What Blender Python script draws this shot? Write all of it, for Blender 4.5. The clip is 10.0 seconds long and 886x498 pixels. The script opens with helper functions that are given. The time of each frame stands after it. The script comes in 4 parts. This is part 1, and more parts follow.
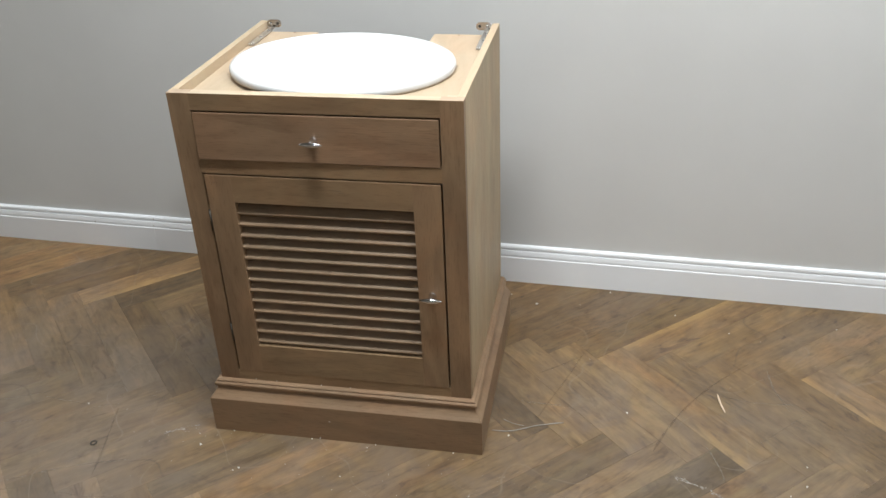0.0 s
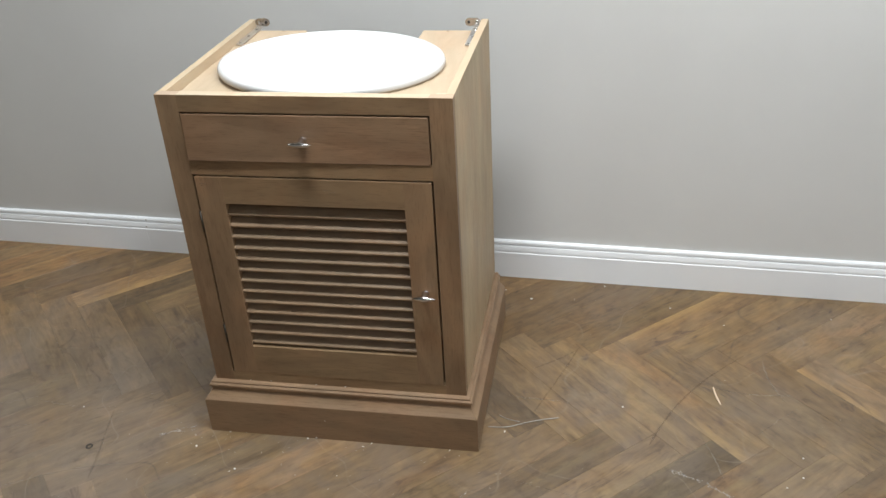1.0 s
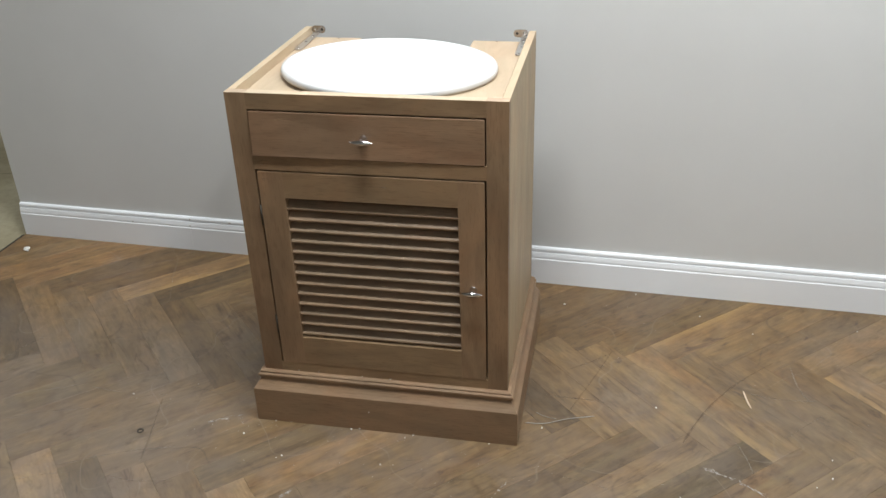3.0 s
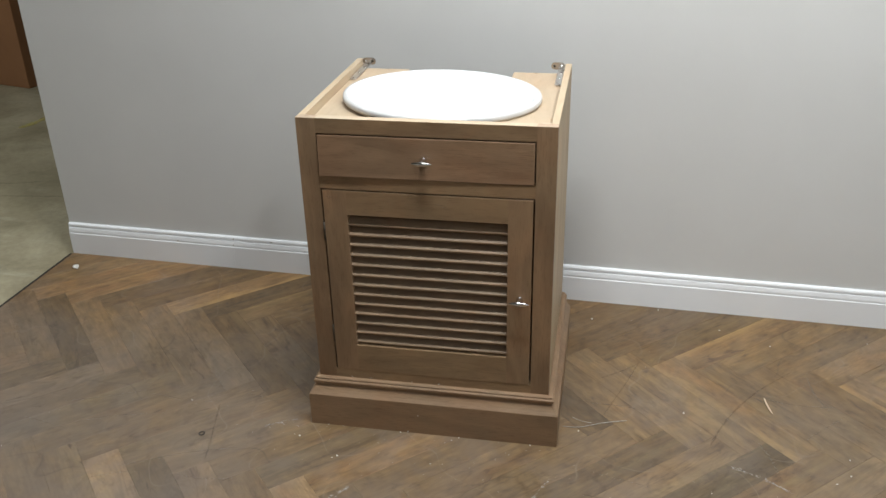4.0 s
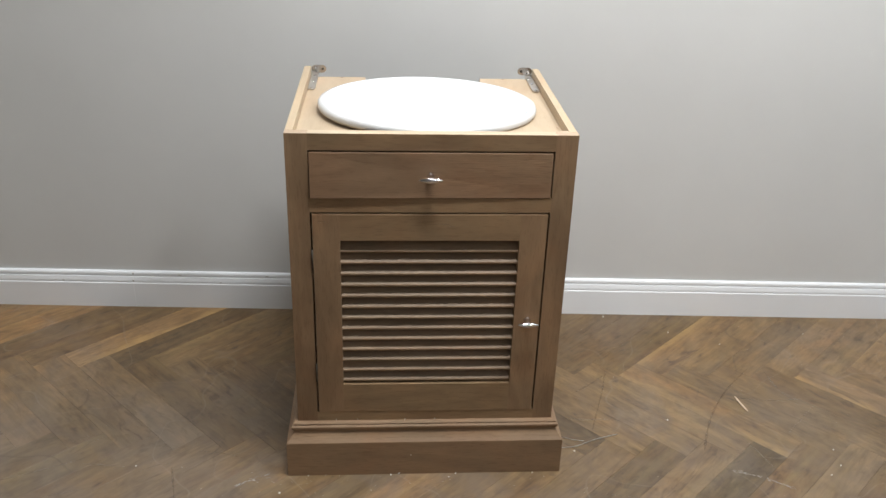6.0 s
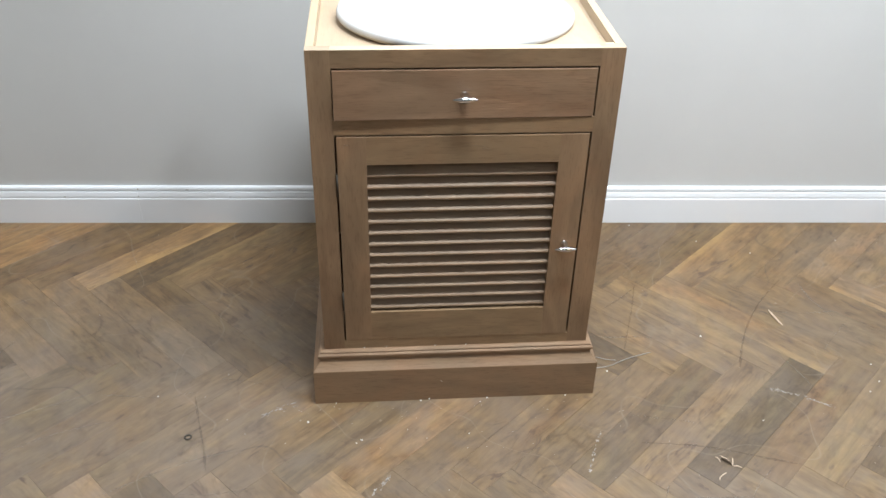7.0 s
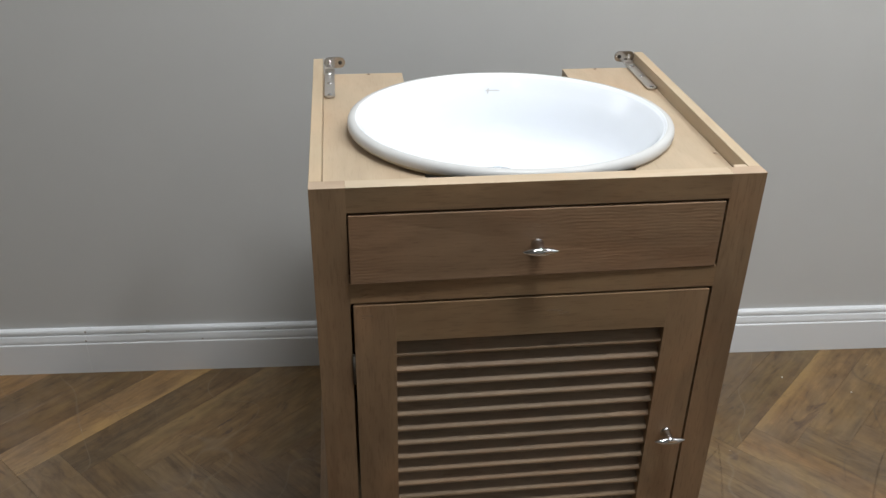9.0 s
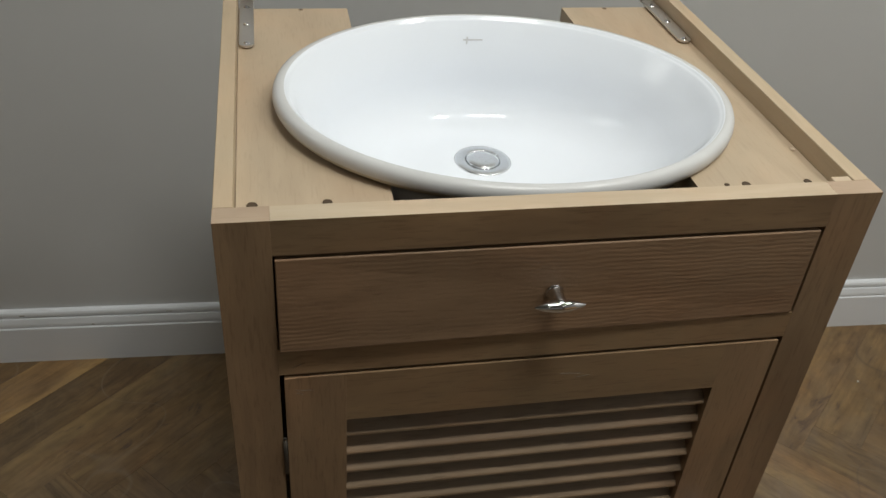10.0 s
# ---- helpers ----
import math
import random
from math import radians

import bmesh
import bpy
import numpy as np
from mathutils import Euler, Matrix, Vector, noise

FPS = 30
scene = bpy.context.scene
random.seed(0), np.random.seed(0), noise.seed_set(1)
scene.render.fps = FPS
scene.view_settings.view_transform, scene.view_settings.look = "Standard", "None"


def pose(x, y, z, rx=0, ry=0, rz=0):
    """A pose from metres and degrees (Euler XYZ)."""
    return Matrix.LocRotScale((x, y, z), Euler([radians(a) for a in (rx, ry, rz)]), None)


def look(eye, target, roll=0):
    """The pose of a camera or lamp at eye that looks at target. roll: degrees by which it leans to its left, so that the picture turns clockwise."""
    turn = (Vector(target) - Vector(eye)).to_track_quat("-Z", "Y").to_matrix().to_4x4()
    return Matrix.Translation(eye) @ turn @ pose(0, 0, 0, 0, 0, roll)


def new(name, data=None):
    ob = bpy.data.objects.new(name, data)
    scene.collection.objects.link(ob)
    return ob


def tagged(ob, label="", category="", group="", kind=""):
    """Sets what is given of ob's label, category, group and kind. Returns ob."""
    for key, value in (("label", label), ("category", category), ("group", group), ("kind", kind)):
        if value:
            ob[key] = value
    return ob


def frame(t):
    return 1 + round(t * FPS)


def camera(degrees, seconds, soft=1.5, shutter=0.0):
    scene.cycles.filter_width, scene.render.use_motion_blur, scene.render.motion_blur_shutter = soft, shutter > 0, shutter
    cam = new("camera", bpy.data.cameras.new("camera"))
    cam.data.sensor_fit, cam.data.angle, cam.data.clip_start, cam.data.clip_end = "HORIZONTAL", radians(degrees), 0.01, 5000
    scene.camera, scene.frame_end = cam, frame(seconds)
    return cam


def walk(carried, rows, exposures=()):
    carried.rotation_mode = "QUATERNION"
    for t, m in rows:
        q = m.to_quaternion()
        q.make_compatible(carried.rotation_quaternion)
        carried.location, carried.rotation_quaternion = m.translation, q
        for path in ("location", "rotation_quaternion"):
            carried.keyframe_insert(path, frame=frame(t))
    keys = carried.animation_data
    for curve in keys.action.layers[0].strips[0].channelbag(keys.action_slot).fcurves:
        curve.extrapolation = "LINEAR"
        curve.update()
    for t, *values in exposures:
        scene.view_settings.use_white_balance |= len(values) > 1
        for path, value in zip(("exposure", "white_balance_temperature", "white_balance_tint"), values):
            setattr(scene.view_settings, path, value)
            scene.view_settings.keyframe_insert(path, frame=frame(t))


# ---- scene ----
cam = camera(53.5, 10.0)
PATH = [
    (0, (0.663, -2.286, 1.417), (0.238, -0.597, 0.432), -2.4),
    (0.5, (0.665, -2.283, 1.414), (0.244, -0.597, 0.424), -2.8),
    (1, (0.672, -2.275, 1.422), (0.254, -0.593, 0.424), -3.3),
    (1.5, (0.663, -2.285, 1.422), (0.246, -0.603, 0.425), -3.2),
    (2, (0.657, -2.296, 1.427), (0.236, -0.602, 0.451), -2.5),
    (2.5, (0.637, -2.326, 1.423), (0.205, -0.631, 0.454), -2.1),
    (2.7, (0.622, -2.353, 1.42), (0.186, -0.658, 0.453), -2.0),
    (3.8, (0.54, -2.527, 1.457), (0.107, -0.797, 0.552), -1.5),
    (4, (0.511, -2.585, 1.469), (0.087, -0.847, 0.575), -1.4),
    (4.2, (0.491, -2.642, 1.457), (0.058, -0.895, 0.584), -1.1),
    (4.5, (0.427, -2.689, 1.464), (0.009, -0.913, 0.644), -1.3),
    (4.7, (0.369, -2.738, 1.430), (-0.025, -0.921, 0.693), -1.3),
    (5, (0.234, -2.742, 1.421), (0.053, -0.915, 0.626), 0.3),
    (5.2, (0.178, -2.726, 1.42), (0.107, -0.903, 0.602), 1.0),
    (6.3, (-0.03, -2.404, 1.418), (0.041, -0.648, 0.464), 1.6),
    (6.5, (-0.039, -2.393, 1.43), (0.038, -0.68, 0.401), 1.2),
    (7, (-0.079, -2.322, 1.439), (-0.001, -0.659, 0.33), 1.4),
    (7.5, (-0.138, -2.226, 1.46), (0.018, -0.579, 0.335), 1.6),
    (8, (-0.168, -2.158, 1.461), (0.058, -0.511, 0.35), 1.5),
    (8.5, (-0.163, -2.004, 1.395), (0.045, -0.321, 0.335), 1.5),
    (8.8, (-0.162, -1.852, 1.348), (0.000, -0.109, 0.382), 1.6),
    (9, (-0.177, -1.781, 1.325), (-0.042, -0.046, 0.339), 0.9),
    (9.3, (-0.172, -1.662, 1.315), (-0.030, 0.050, 0.290), 1.2),
    (9.5, (-0.174, -1.57, 1.3), (0.014, 0.112, 0.235), 1.4),
    (9.7, (-0.182, -1.488, 1.283), (0.070, 0.142, 0.152), 2.9),
    (10, (-0.19, -1.376, 1.255), (0.103, 0.213, 0.078), 4.6),
]
EXPOSURES = [(0.0, 0.0, 6500, 9), (2.7, 0.0, 6500, 9), (3.8, -0.13, 6550, 9), (5.2, -0.13, 6550, 10), (6.3, 0.0, 6650, 11), (6.5, 0.08, 6600, 11), (7.0, 0.46, 6200, 9), (7.5, 0.31, 6200, 9),
             (8.0, -0.12, 6250, 10), (8.5, -0.28, 6300, 10), (9.0, -0.60, 6570, 10), (9.5, -0.93, 6840, 9), (10.0, -1.09, 6960, 8)]
walk(cam, [(t, look(eye, target, roll)) for t, eye, target, roll in PATH], EXPOSURES)
LAMP_COLOUR = (0.95, 0.985, 1.0)
# x, y, width, depth, watts; the third is unseen fill light from the hall
LAMPS = [(0.22, -1.22, 0.65, 0.2, 51.0), (1.15, -1.05, 0.26, 0.26, 36.0), (-3.1, -0.2, 1.8, 1.2, 40.0), (-0.1, -3.4, 0.2, 0.2, 6.0), (1.4, -3.4, 0.2, 0.2, 6.0)]

# ---- light ----
world = bpy.data.worlds.new("world")
scene.world = world
world.use_nodes = True
world.node_tree.nodes["Background"].inputs["Color"].default_value = (0.55, 0.57, 0.6, 1)
world.node_tree.nodes["Background"].inputs["Strength"].default_value = 0.05

CEILING = 2.75


def area_lamp(x, y, z, sx, sy, watts, colour=None):
    lamp = bpy.data.lights.new("ceiling_lamp_light", "AREA")
    lamp.shape, lamp.size, lamp.size_y = "RECTANGLE", sx, sy
    lamp.energy, lamp.color = watts, colour or LAMP_COLOUR
    ob = new("ceiling_lamp_light", lamp)
    ob.location = (x, y, z)
    return ob


# ---- materials ----
def nodes_of(name):
    mat = bpy.data.materials.new(name)
    mat.use_nodes = True
    return mat, mat.node_tree.nodes, mat.node_tree.links, mat.node_tree.nodes["Principled BSDF"]


def coords(n, l, scale, jitter=True, space="Object"):
    """Object-space vector, shifted at random from object to object, then scaled."""
    tc = n.new("ShaderNodeTexCoord")
    out = tc.outputs[space]
    if jitter:
        info = n.new("ShaderNodeObjectInfo")
        mul = n.new("ShaderNodeMath")
        mul.operation, mul.inputs[1].default_value = "MULTIPLY", 37.0
        l.new(info.outputs["Random"], mul.inputs[0])
        add = n.new("ShaderNodeVectorMath")
        l.new(out, add.inputs[0])
        l.new(mul.outputs[0], add.inputs[1])
        out = add.outputs[0]
    mp = n.new("ShaderNodeMapping")
    mp.inputs["Scale"].default_value = scale
    l.new(out, mp.inputs["Vector"])
    return mp.outputs["Vector"]


def noise_tex(n, l, vec, scale, detail=6, rough=0.6, warp=0.0):
    t = n.new("ShaderNodeTexNoise")
    t.inputs["Scale"].default_value, t.inputs["Detail"].default_value = scale, detail
    t.inputs["Roughness"].default_value, t.inputs["Distortion"].default_value = rough, warp
    l.new(vec, t.inputs["Vector"])
    return t.outputs["Fac"]


def ramp(n, l, fac, stops):
    r = n.new("ShaderNodeValToRGB")
    while len(r.color_ramp.elements) < len(stops):
        r.color_ramp.elements.new(0.5)
    for e, (p, c) in zip(r.color_ramp.elements, stops):
        e.position, e.color = p, (*c, 1) if len(c) == 3 else (c[0], c[0], c[0], 1)
    l.new(fac, r.inputs["Fac"])
    return r.outputs["Color"]


def mix(n, l, a, b, fac, mode="MIX"):
    m = n.new("ShaderNodeMix")
    m.data_type, m.blend_type = "RGBA", mode
    for sock, val in ((m.inputs["Factor"], fac), (m.inputs["A"], a), (m.inputs["B"], b)):
        if isinstance(val, (int, float)):
            sock.default_value = val
        elif isinstance(val, tuple):
            sock.default_value = (*val, 1)
        else:
            l.new(val, sock)
    return m.outputs["Result"]


def bump(n, l, bsdf, height, strength, dist=0.001):
    b = n.new("ShaderNodeBump")
    b.inputs["Strength"].default_value, b.inputs["Distance"].default_value = strength, dist
    l.new(height, b.inputs["Height"])
    l.new(b.outputs["Normal"], bsdf.inputs["Normal"])


def oak(name, axis, pale=(0.49, 0.38, 0.255), dark=(0.36, 0.265, 0.165), rough=0.55, relief=0.35, pore=0.5, blotch=0.7, brushed=0.0):
    """Unfinished pale oak, its grain along the axis; brushed raises wavy ridges of hard grain."""
    mat, n, l, b = nodes_of(name)
    stretch = {"x": (3.2, 18, 18), "y": (18, 3.2, 18), "z": (18, 18, 3.2)}[axis]
    fine = {"x": (34, 420, 420), "y": (420, 34, 420), "z": (420, 420, 34)}[axis]
    v = coords(n, l, stretch)
    broad = noise_tex(n, l, v, 1.0, 4, 0.5, 1.8)
    v2 = coords(n, l, fine)
    pores = noise_tex(n, l, v2, 1.0, 3, 0.6, 0.3)
    v3 = coords(n, l, tuple(0.5 * k ** 0.5 * 3.2 for k in stretch))
    blot = noise_tex(n, l, v3, 1.0, 4, 0.55, 0.8)
    col = ramp(n, l, broad, [(0.28, dark), (0.52, tuple((p + d) / 2 for p, d in zip(pale, dark))), (0.72, pale)])
    col = mix(n, l, col, ramp(n, l, pores, [(0.34, (0.60, 0.55, 0.50)), (0.46, (1, 1, 1))]), pore, "MULTIPLY")
    col = mix(n, l, col, ramp(n, l, blot, [(0.28, (0.76, 0.74, 0.72)), (0.5, (0.98, 0.98, 0.97)), (0.72, (1.15, 1.13, 1.10))]), blotch, "MULTIPLY")
    # reddish and greyish tinges left by the sanding
    tinge = noise_tex(n, l, coords(n, l, (5, 5, 5)), 1.0, 3, 0.55, 1.0)
    col = mix(n, l, col, ramp(n, l, tinge, [(0.32, (1.12, 0.95, 0.85)), (0.5, (1.0, 1.0, 1.0)), (0.68, (0.86, 0.95, 1.0))]), 0.4 if blotch > 0.5 else 0.3, "MULTIPLY")
    h = mix(n, l, pores, broad, 0.4)
    if brushed:
        w = n.new("ShaderNodeTexWave")
        w.wave_type, w.bands_direction = "BANDS", "Z"
        w.inputs["Scale"].default_value, w.inputs["Distortion"].default_value = 62.0, 9.0
        w.inputs["Detail"].default_value, w.inputs["Detail Scale"].default_value, w.inputs["Detail Roughness"].default_value = 3.0, 0.42, 0.55
        l.new(coords(n, l, (0.5, 1, 1), False), w.inputs["Vector"])
        where = ramp(n, l, noise_tex(n, l, coords(n, l, (6, 14, 14), False), 1.0, 3, 0.5), [(0.32, (0.08,)), (0.66, (0.62,))])
        ridge = mix(n, l, (0.5, 0.5, 0.5), w.outputs["Fac"], where)
        col = mix(n, l, col, ramp(n, l, ridge, [(0.15, (0.72, 0.70, 0.68)), (0.6, (1.0, 1.0, 1.0)), (0.95, (1.12, 1.12, 1.12))]), 0.22, "MULTIPLY")
        h = mix(n, l, h, ridge, brushed)
    l.new(col, b.inputs["Base Color"])
    b.inputs["Roughness"].default_value = rough
    bump(n, l, b, h, relief, 0.0012)
    return mat


def math_node(n, l, op, a, k):
    m = n.new("ShaderNodeMath")
    m.operation = op
    l.new(a, m.inputs[0])
    m.inputs[1].default_value = k
    return m.outputs[0]


def hairlines(n, l, vec, scale, width, warp=0.0):
    """Thin wandering lines: the places where a soft noise crosses its middle value."""
    f = noise_tex(n, l, vec, scale, 1.0, 0.4, warp)
    d = math_node(n, l, "ABSOLUTE", math_node(n, l, "SUBTRACT", f, 0.5), 0.0)
    return ramp(n, l, d, [(0.0, (1.0,)), (width, (0.0,))])


def plank_wood():
    """Worn oiled oak floorboards, one tone a board; the object colour's alpha tells how much sapwood runs along one edge."""
    mat, n, l, b = nodes_of("worn_oak_planks")
    info = n.new("ShaderNodeObjectInfo")
    geo = n.new("ShaderNodeNewGeometry")
    pos = geo.outputs["Position"]
    # slow figure of the wood
    broad = noise_tex(n, l, coords(n, l, (3.2, 13, 13)), 1.0, 5, 0.55, 2.2)
    pores = noise_tex(n, l, coords(n, l, (9, 150, 150)), 1.0, 4, 0.65, 0.4)
    flecks = noise_tex(n, l, coords(n, l, (11, 40, 40)), 1.0, 5, 0.6, 1.4)
    col = ramp(n, l, broad, [(0.25, (0.137, 0.090, 0.045)), (0.5, (0.179, 0.119, 0.061)), (0.75, (0.226, 0.155, 0.081))])
    # growth rings show as wavering contour lines on part of each board
    rings = noise_tex(n, l, coords(n, l, (2.6, 11, 11)), 1.0, 2, 0.45, 0.8)
    saw = math_node(n, l, "PINGPONG", math_node(n, l, "MULTIPLY", rings, 16.0), 1.0)
    ring_where = ramp(n, l, noise_tex(n, l, coords(n, l, (3, 9, 9)), 1.0, 3, 0.5), [(0.46, (0.0,)), (0.66, (0.75,))])
    col = mix(n, l, col, mix(n, l, (1, 1, 1), ramp(n, l, saw, [(0.0, (0.66, 0.62, 0.58)), (0.45, (1.02, 1.02, 1.02)), (1.0, (1.08, 1.07, 1.04))]), ring_where), 1.0, "MULTIPLY")
    col = mix(n, l, col, ramp(n, l, pores, [(0.3, (0.62, 0.58, 0.54)), (0.5, (1, 1, 1)), (0.7, (1.14, 1.14, 1.12))]), 0.6, "MULTIPLY")
    col = mix(n, l, col, ramp(n, l, flecks, [(0.30, (0.60, 0.56, 0.52)), (0.5, (1.0, 1.0, 1.0)), (0.72, (1.28, 1.25, 1.18))]), 0.45, "MULTIPLY")
    # tinges within a board: orange where the oil is fresh, grey-blue where it has gone
    tinge = noise_tex(n, l, coords(n, l, (2.6, 7, 7)), 1.0, 4, 0.55, 0.9)
    col = mix(n, l, col, ramp(n, l, tinge, [(0.30, (0.90, 0.99, 1.12)), (0.44, (1.0, 1.0, 0.98)), (0.56, (1.02, 1.0, 0.95)), (0.72, (1.13, 0.985, 0.86))]), 0.8, "MULTIPLY")
    # long yellow streaks of softer wood
    streak = noise_tex(n, l, coords(n, l, (1.1, 24, 24)), 1.0, 3, 0.5, 0.5)
    col = mix(n, l, col, (0.262, 0.188, 0.088), ramp(n, l, streak, [(0.58, (0.0,)), (0.70, (0.5,))]))
    # smoky clouds a hand wide
    cloud = noise_tex(n, l, coords(n, l, (9, 15, 15)), 1.0, 5, 0.62, 1.2)
    col = mix(n, l, col, ramp(n, l, cloud, [(0.28, (0.66, 0.65, 0.65)), (0.5, (0.98, 0.98, 0.98)), (0.72, (1.16, 1.13, 1.08))]), 0.7, "MULTIPLY")
    # sapwood along one edge of some boards
    tc = n.new("ShaderNodeTexCoord")
    sep = n.new("ShaderNodeSeparateXYZ")
    l.new(tc.outputs["Object"], sep.inputs[0])
    edge = math_node(n, l, "ADD", math_node(n, l, "MULTIPLY", noise_tex(n, l, coords(n, l, (6, 10, 10)), 1.0, 3, 0.5), 0.06), -0.03)
    add = n.new("ShaderNodeMath")
    l.new(sep.outputs["Y"], add.inputs[0])
    l.new(edge, add.inputs[1])
    sap = ramp(n, l, math_node(n, l, "MULTIPLY_ADD", add.outputs[0], 10.0), [(0.68, (0.0,)), (0.84, (0.62,))])
    far_off = math_node(n, l, "SUBTRACT", info.outputs["Alpha"], 1.0)
    amount = math_node(n, l, "MULTIPLY", far_off, -1.0)
    both = n.new("ShaderNodeMath")
    both.operation = "MULTIPLY"
    l.new(sap, both.inputs[0])
    l.new(amount, both.inputs[1])
    col = mix(n, l, col, (0.30, 0.212, 0.098), both.outputs[0])
    # weights by place: little along the wall, more towards the hall
    place = n.new("ShaderNodeSeparateXYZ")
    l.new(pos, place.inputs[0])
    near_hall = n.new("ShaderNodeMapRange")
    near_hall.interpolation_type = "SMOOTHSTEP"
    l.new(place.outputs["X"], near_hall.inputs["Value"])
    for key, val in (("From Min", 0.35), ("From Max", -0.75), ("To Min", 0.0), ("To Max", 0.17)):
        near_hall.inputs[key].default_value = val
    off_wall = n.new("ShaderNodeMapRange")
    off_wall.interpolation_type = "SMOOTHSTEP"
    l.new(place.outputs["Y"], off_wall.inputs["Value"])
    for key, val in (("From Min", -0.22), ("From Max", -0.62), ("To Min", 0.0), ("To Max", 1.0)):
        off_wall.inputs[key].default_value = val
    # boards along the wall are tinted warmer
    by_wall = math_node(n, l, "MULTIPLY_ADD", off_wall.outputs[0], -1.0)
    by_wall.node.inputs[2].default_value = 1.0
    col = mix(n, l, col, mix(n, l, (1, 1, 1), (1.08, 0.995, 0.86), by_wall), 1.0, "MULTIPLY")
    # greyed wear in patches, over the joints
    grime = noise_tex(n, l, pos, 6.5, 7, 0.66, 1.2)
    off_wall_share = math_node(n, l, "ADD", math_node(n, l, "MULTIPLY", off_wall.outputs[0], 0.7), 0.3)
    grey = n.new("ShaderNodeMath")
    grey.operation = "MULTIPLY"
    l.new(ramp(n, l, grime, [(0.47, (0.0,)), (0.70, (0.55,))]), grey.inputs[0])
    l.new(off_wall_share, grey.inputs[1])
    col = mix(n, l, col, (0.142, 0.106, 0.083), grey.outputs[0])
    # pale dust trodden into the boards
    dirt = noise_tex(n, l, pos, 2.3, 7, 0.68, 0.5)
    trodden = n.new("ShaderNodeMath")
    trodden.operation = "MULTIPLY"
    l.new(near_hall.outputs[0], trodden.inputs[0])
    l.new(off_wall.outputs[0], trodden.inputs[1])
    thick = n.new("ShaderNodeMath")
    l.new(dirt, thick.inputs[0])
    l.new(trodden.outputs[0], thick.inputs[1])
    col = mix(n, l, col, (0.196, 0.166, 0.142), ramp(n, l, thick.outputs[0], [(0.48, (0.0,)), (0.80, (0.52,))]))
    # crazed dark scribble where the finish has worn through
    crazed = noise_tex(n, l, coords(n, l, (7, 19, 19)), 1.0, 6, 0.62, 2.4)
    worn = ramp(n, l, noise_tex(n, l, pos, 4.6, 4, 0.6, 0.6), [(0.42, (0.15,)), (0.64, (1.0,))])
    col = mix(n, l, col, mix(n, l, (1, 1, 1), ramp(n, l, crazed, [(0.36, (0.50, 0.47, 0.45)), (0.47, (1.0, 1.0, 1.0)), (0.62, (1.0, 1.0, 1.0)), (0.74, (1.3, 1.29, 1.27))]), worn), 0.7, "MULTIPLY")
    # blotches of spilt dust and damp, lying across the joints
    spill = noise_tex(n, l, pos, 12.0, 6, 0.64, 1.6)
    col = mix(n, l, col, ramp(n, l, spill, [(0.30, (0.72, 0.70, 0.70)), (0.46, (0.99, 0.98, 0.98)), (0.56, (1.0, 1.0, 1.0)), (0.72, (1.22, 1.19, 1.20))]), 0.75, "MULTIPLY")
    # dark knots and splits here and there
    knots = noise_tex(n, l, coords(n, l, (5.5, 19, 19)), 1.0, 4, 0.66, 1.6)
    col = mix(n, l, col, (0.066, 0.041, 0.031), ramp(n, l, knots, [(0.61, (0.0,)), (0.71, (0.72,))]))
    col = mix(n, l, col, info.outputs["Color"], 1.0, "MULTIPLY")
    # a haze painted into the colour, softening board contrast across the joints
    haze = noise_tex(n, l, pos, 5.2, 6, 0.6, 1.0)
    veil = n.new("ShaderNodeMath")
    veil.operation = "MULTIPLY"
    l.new(ramp(n, l, haze, [(0.40, (0.0,)), (0.66, (0.36,))]), veil.inputs[0])
    l.new(off_wall_share, veil.inputs[1])
    col = mix(n, l, col, (0.168, 0.127, 0.095), veil.outputs[0])
    # hair-thin pale scratches and dark scuffs, on top of all
    where = ramp(n, l, noise_tex(n, l, pos, 3.7, 3, 0.5), [(0.44, (0.0,)), (0.62, (0.4,))])
    col = mix(n, l, col, (0.30, 0.26, 0.21), mix(n, l, (0, 0, 0), where, hairlines(n, l, pos, 3.6, 0.0030)))
    where = ramp(n, l, noise_tex(n, l, pos, 2.9, 3, 0.5, 0.4), [(0.52, (0.0,)), (0.68, (0.45,))])
    turned = n.new("ShaderNodeMapping")
    turned.inputs["Location"].default_value = (4.3, 1.7, 0)
    l.new(pos, turned.inputs["Vector"])
    col = mix(n, l, col, (0.055, 0.042, 0.033), mix(n, l, (0, 0, 0), where, hairlines(n, l, turned.outputs["Vector"], 3.4, 0.006)))
    l.new(col, b.inputs["Base Color"])
    l.new(ramp(n, l, grime, [(0.3, (0.38,)), (0.7, (0.60,))]), b.inputs["Roughness"])
    h = mix(n, l, pores, flecks, 0.5)
    bump(n, l, b, h, 0.3, 0.0012)
    return mat


def painted(name, colour, rough, scale=220, relief=0.12, mottling=0.06):
    mat, n, l, b = nodes_of(name)
    v = coords(n, l, (1, 1, 1), False)
    fine = noise_tex(n, l, v, scale, 3, 0.6)
    big = noise_tex(n, l, v, 2.2, 4, 0.55)
    lo = tuple(c * (1 - mottling) for c in colour)
    hi = tuple(min(1, c * (1 + mottling)) for c in colour)
    l.new(ramp(n, l, big, [(0.3, lo), (0.7, hi)]), b.inputs["Base Color"])
    b.inputs["Roughness"].default_value = rough
    bump(n, l, b, fine, relief, 0.0008)
    return mat


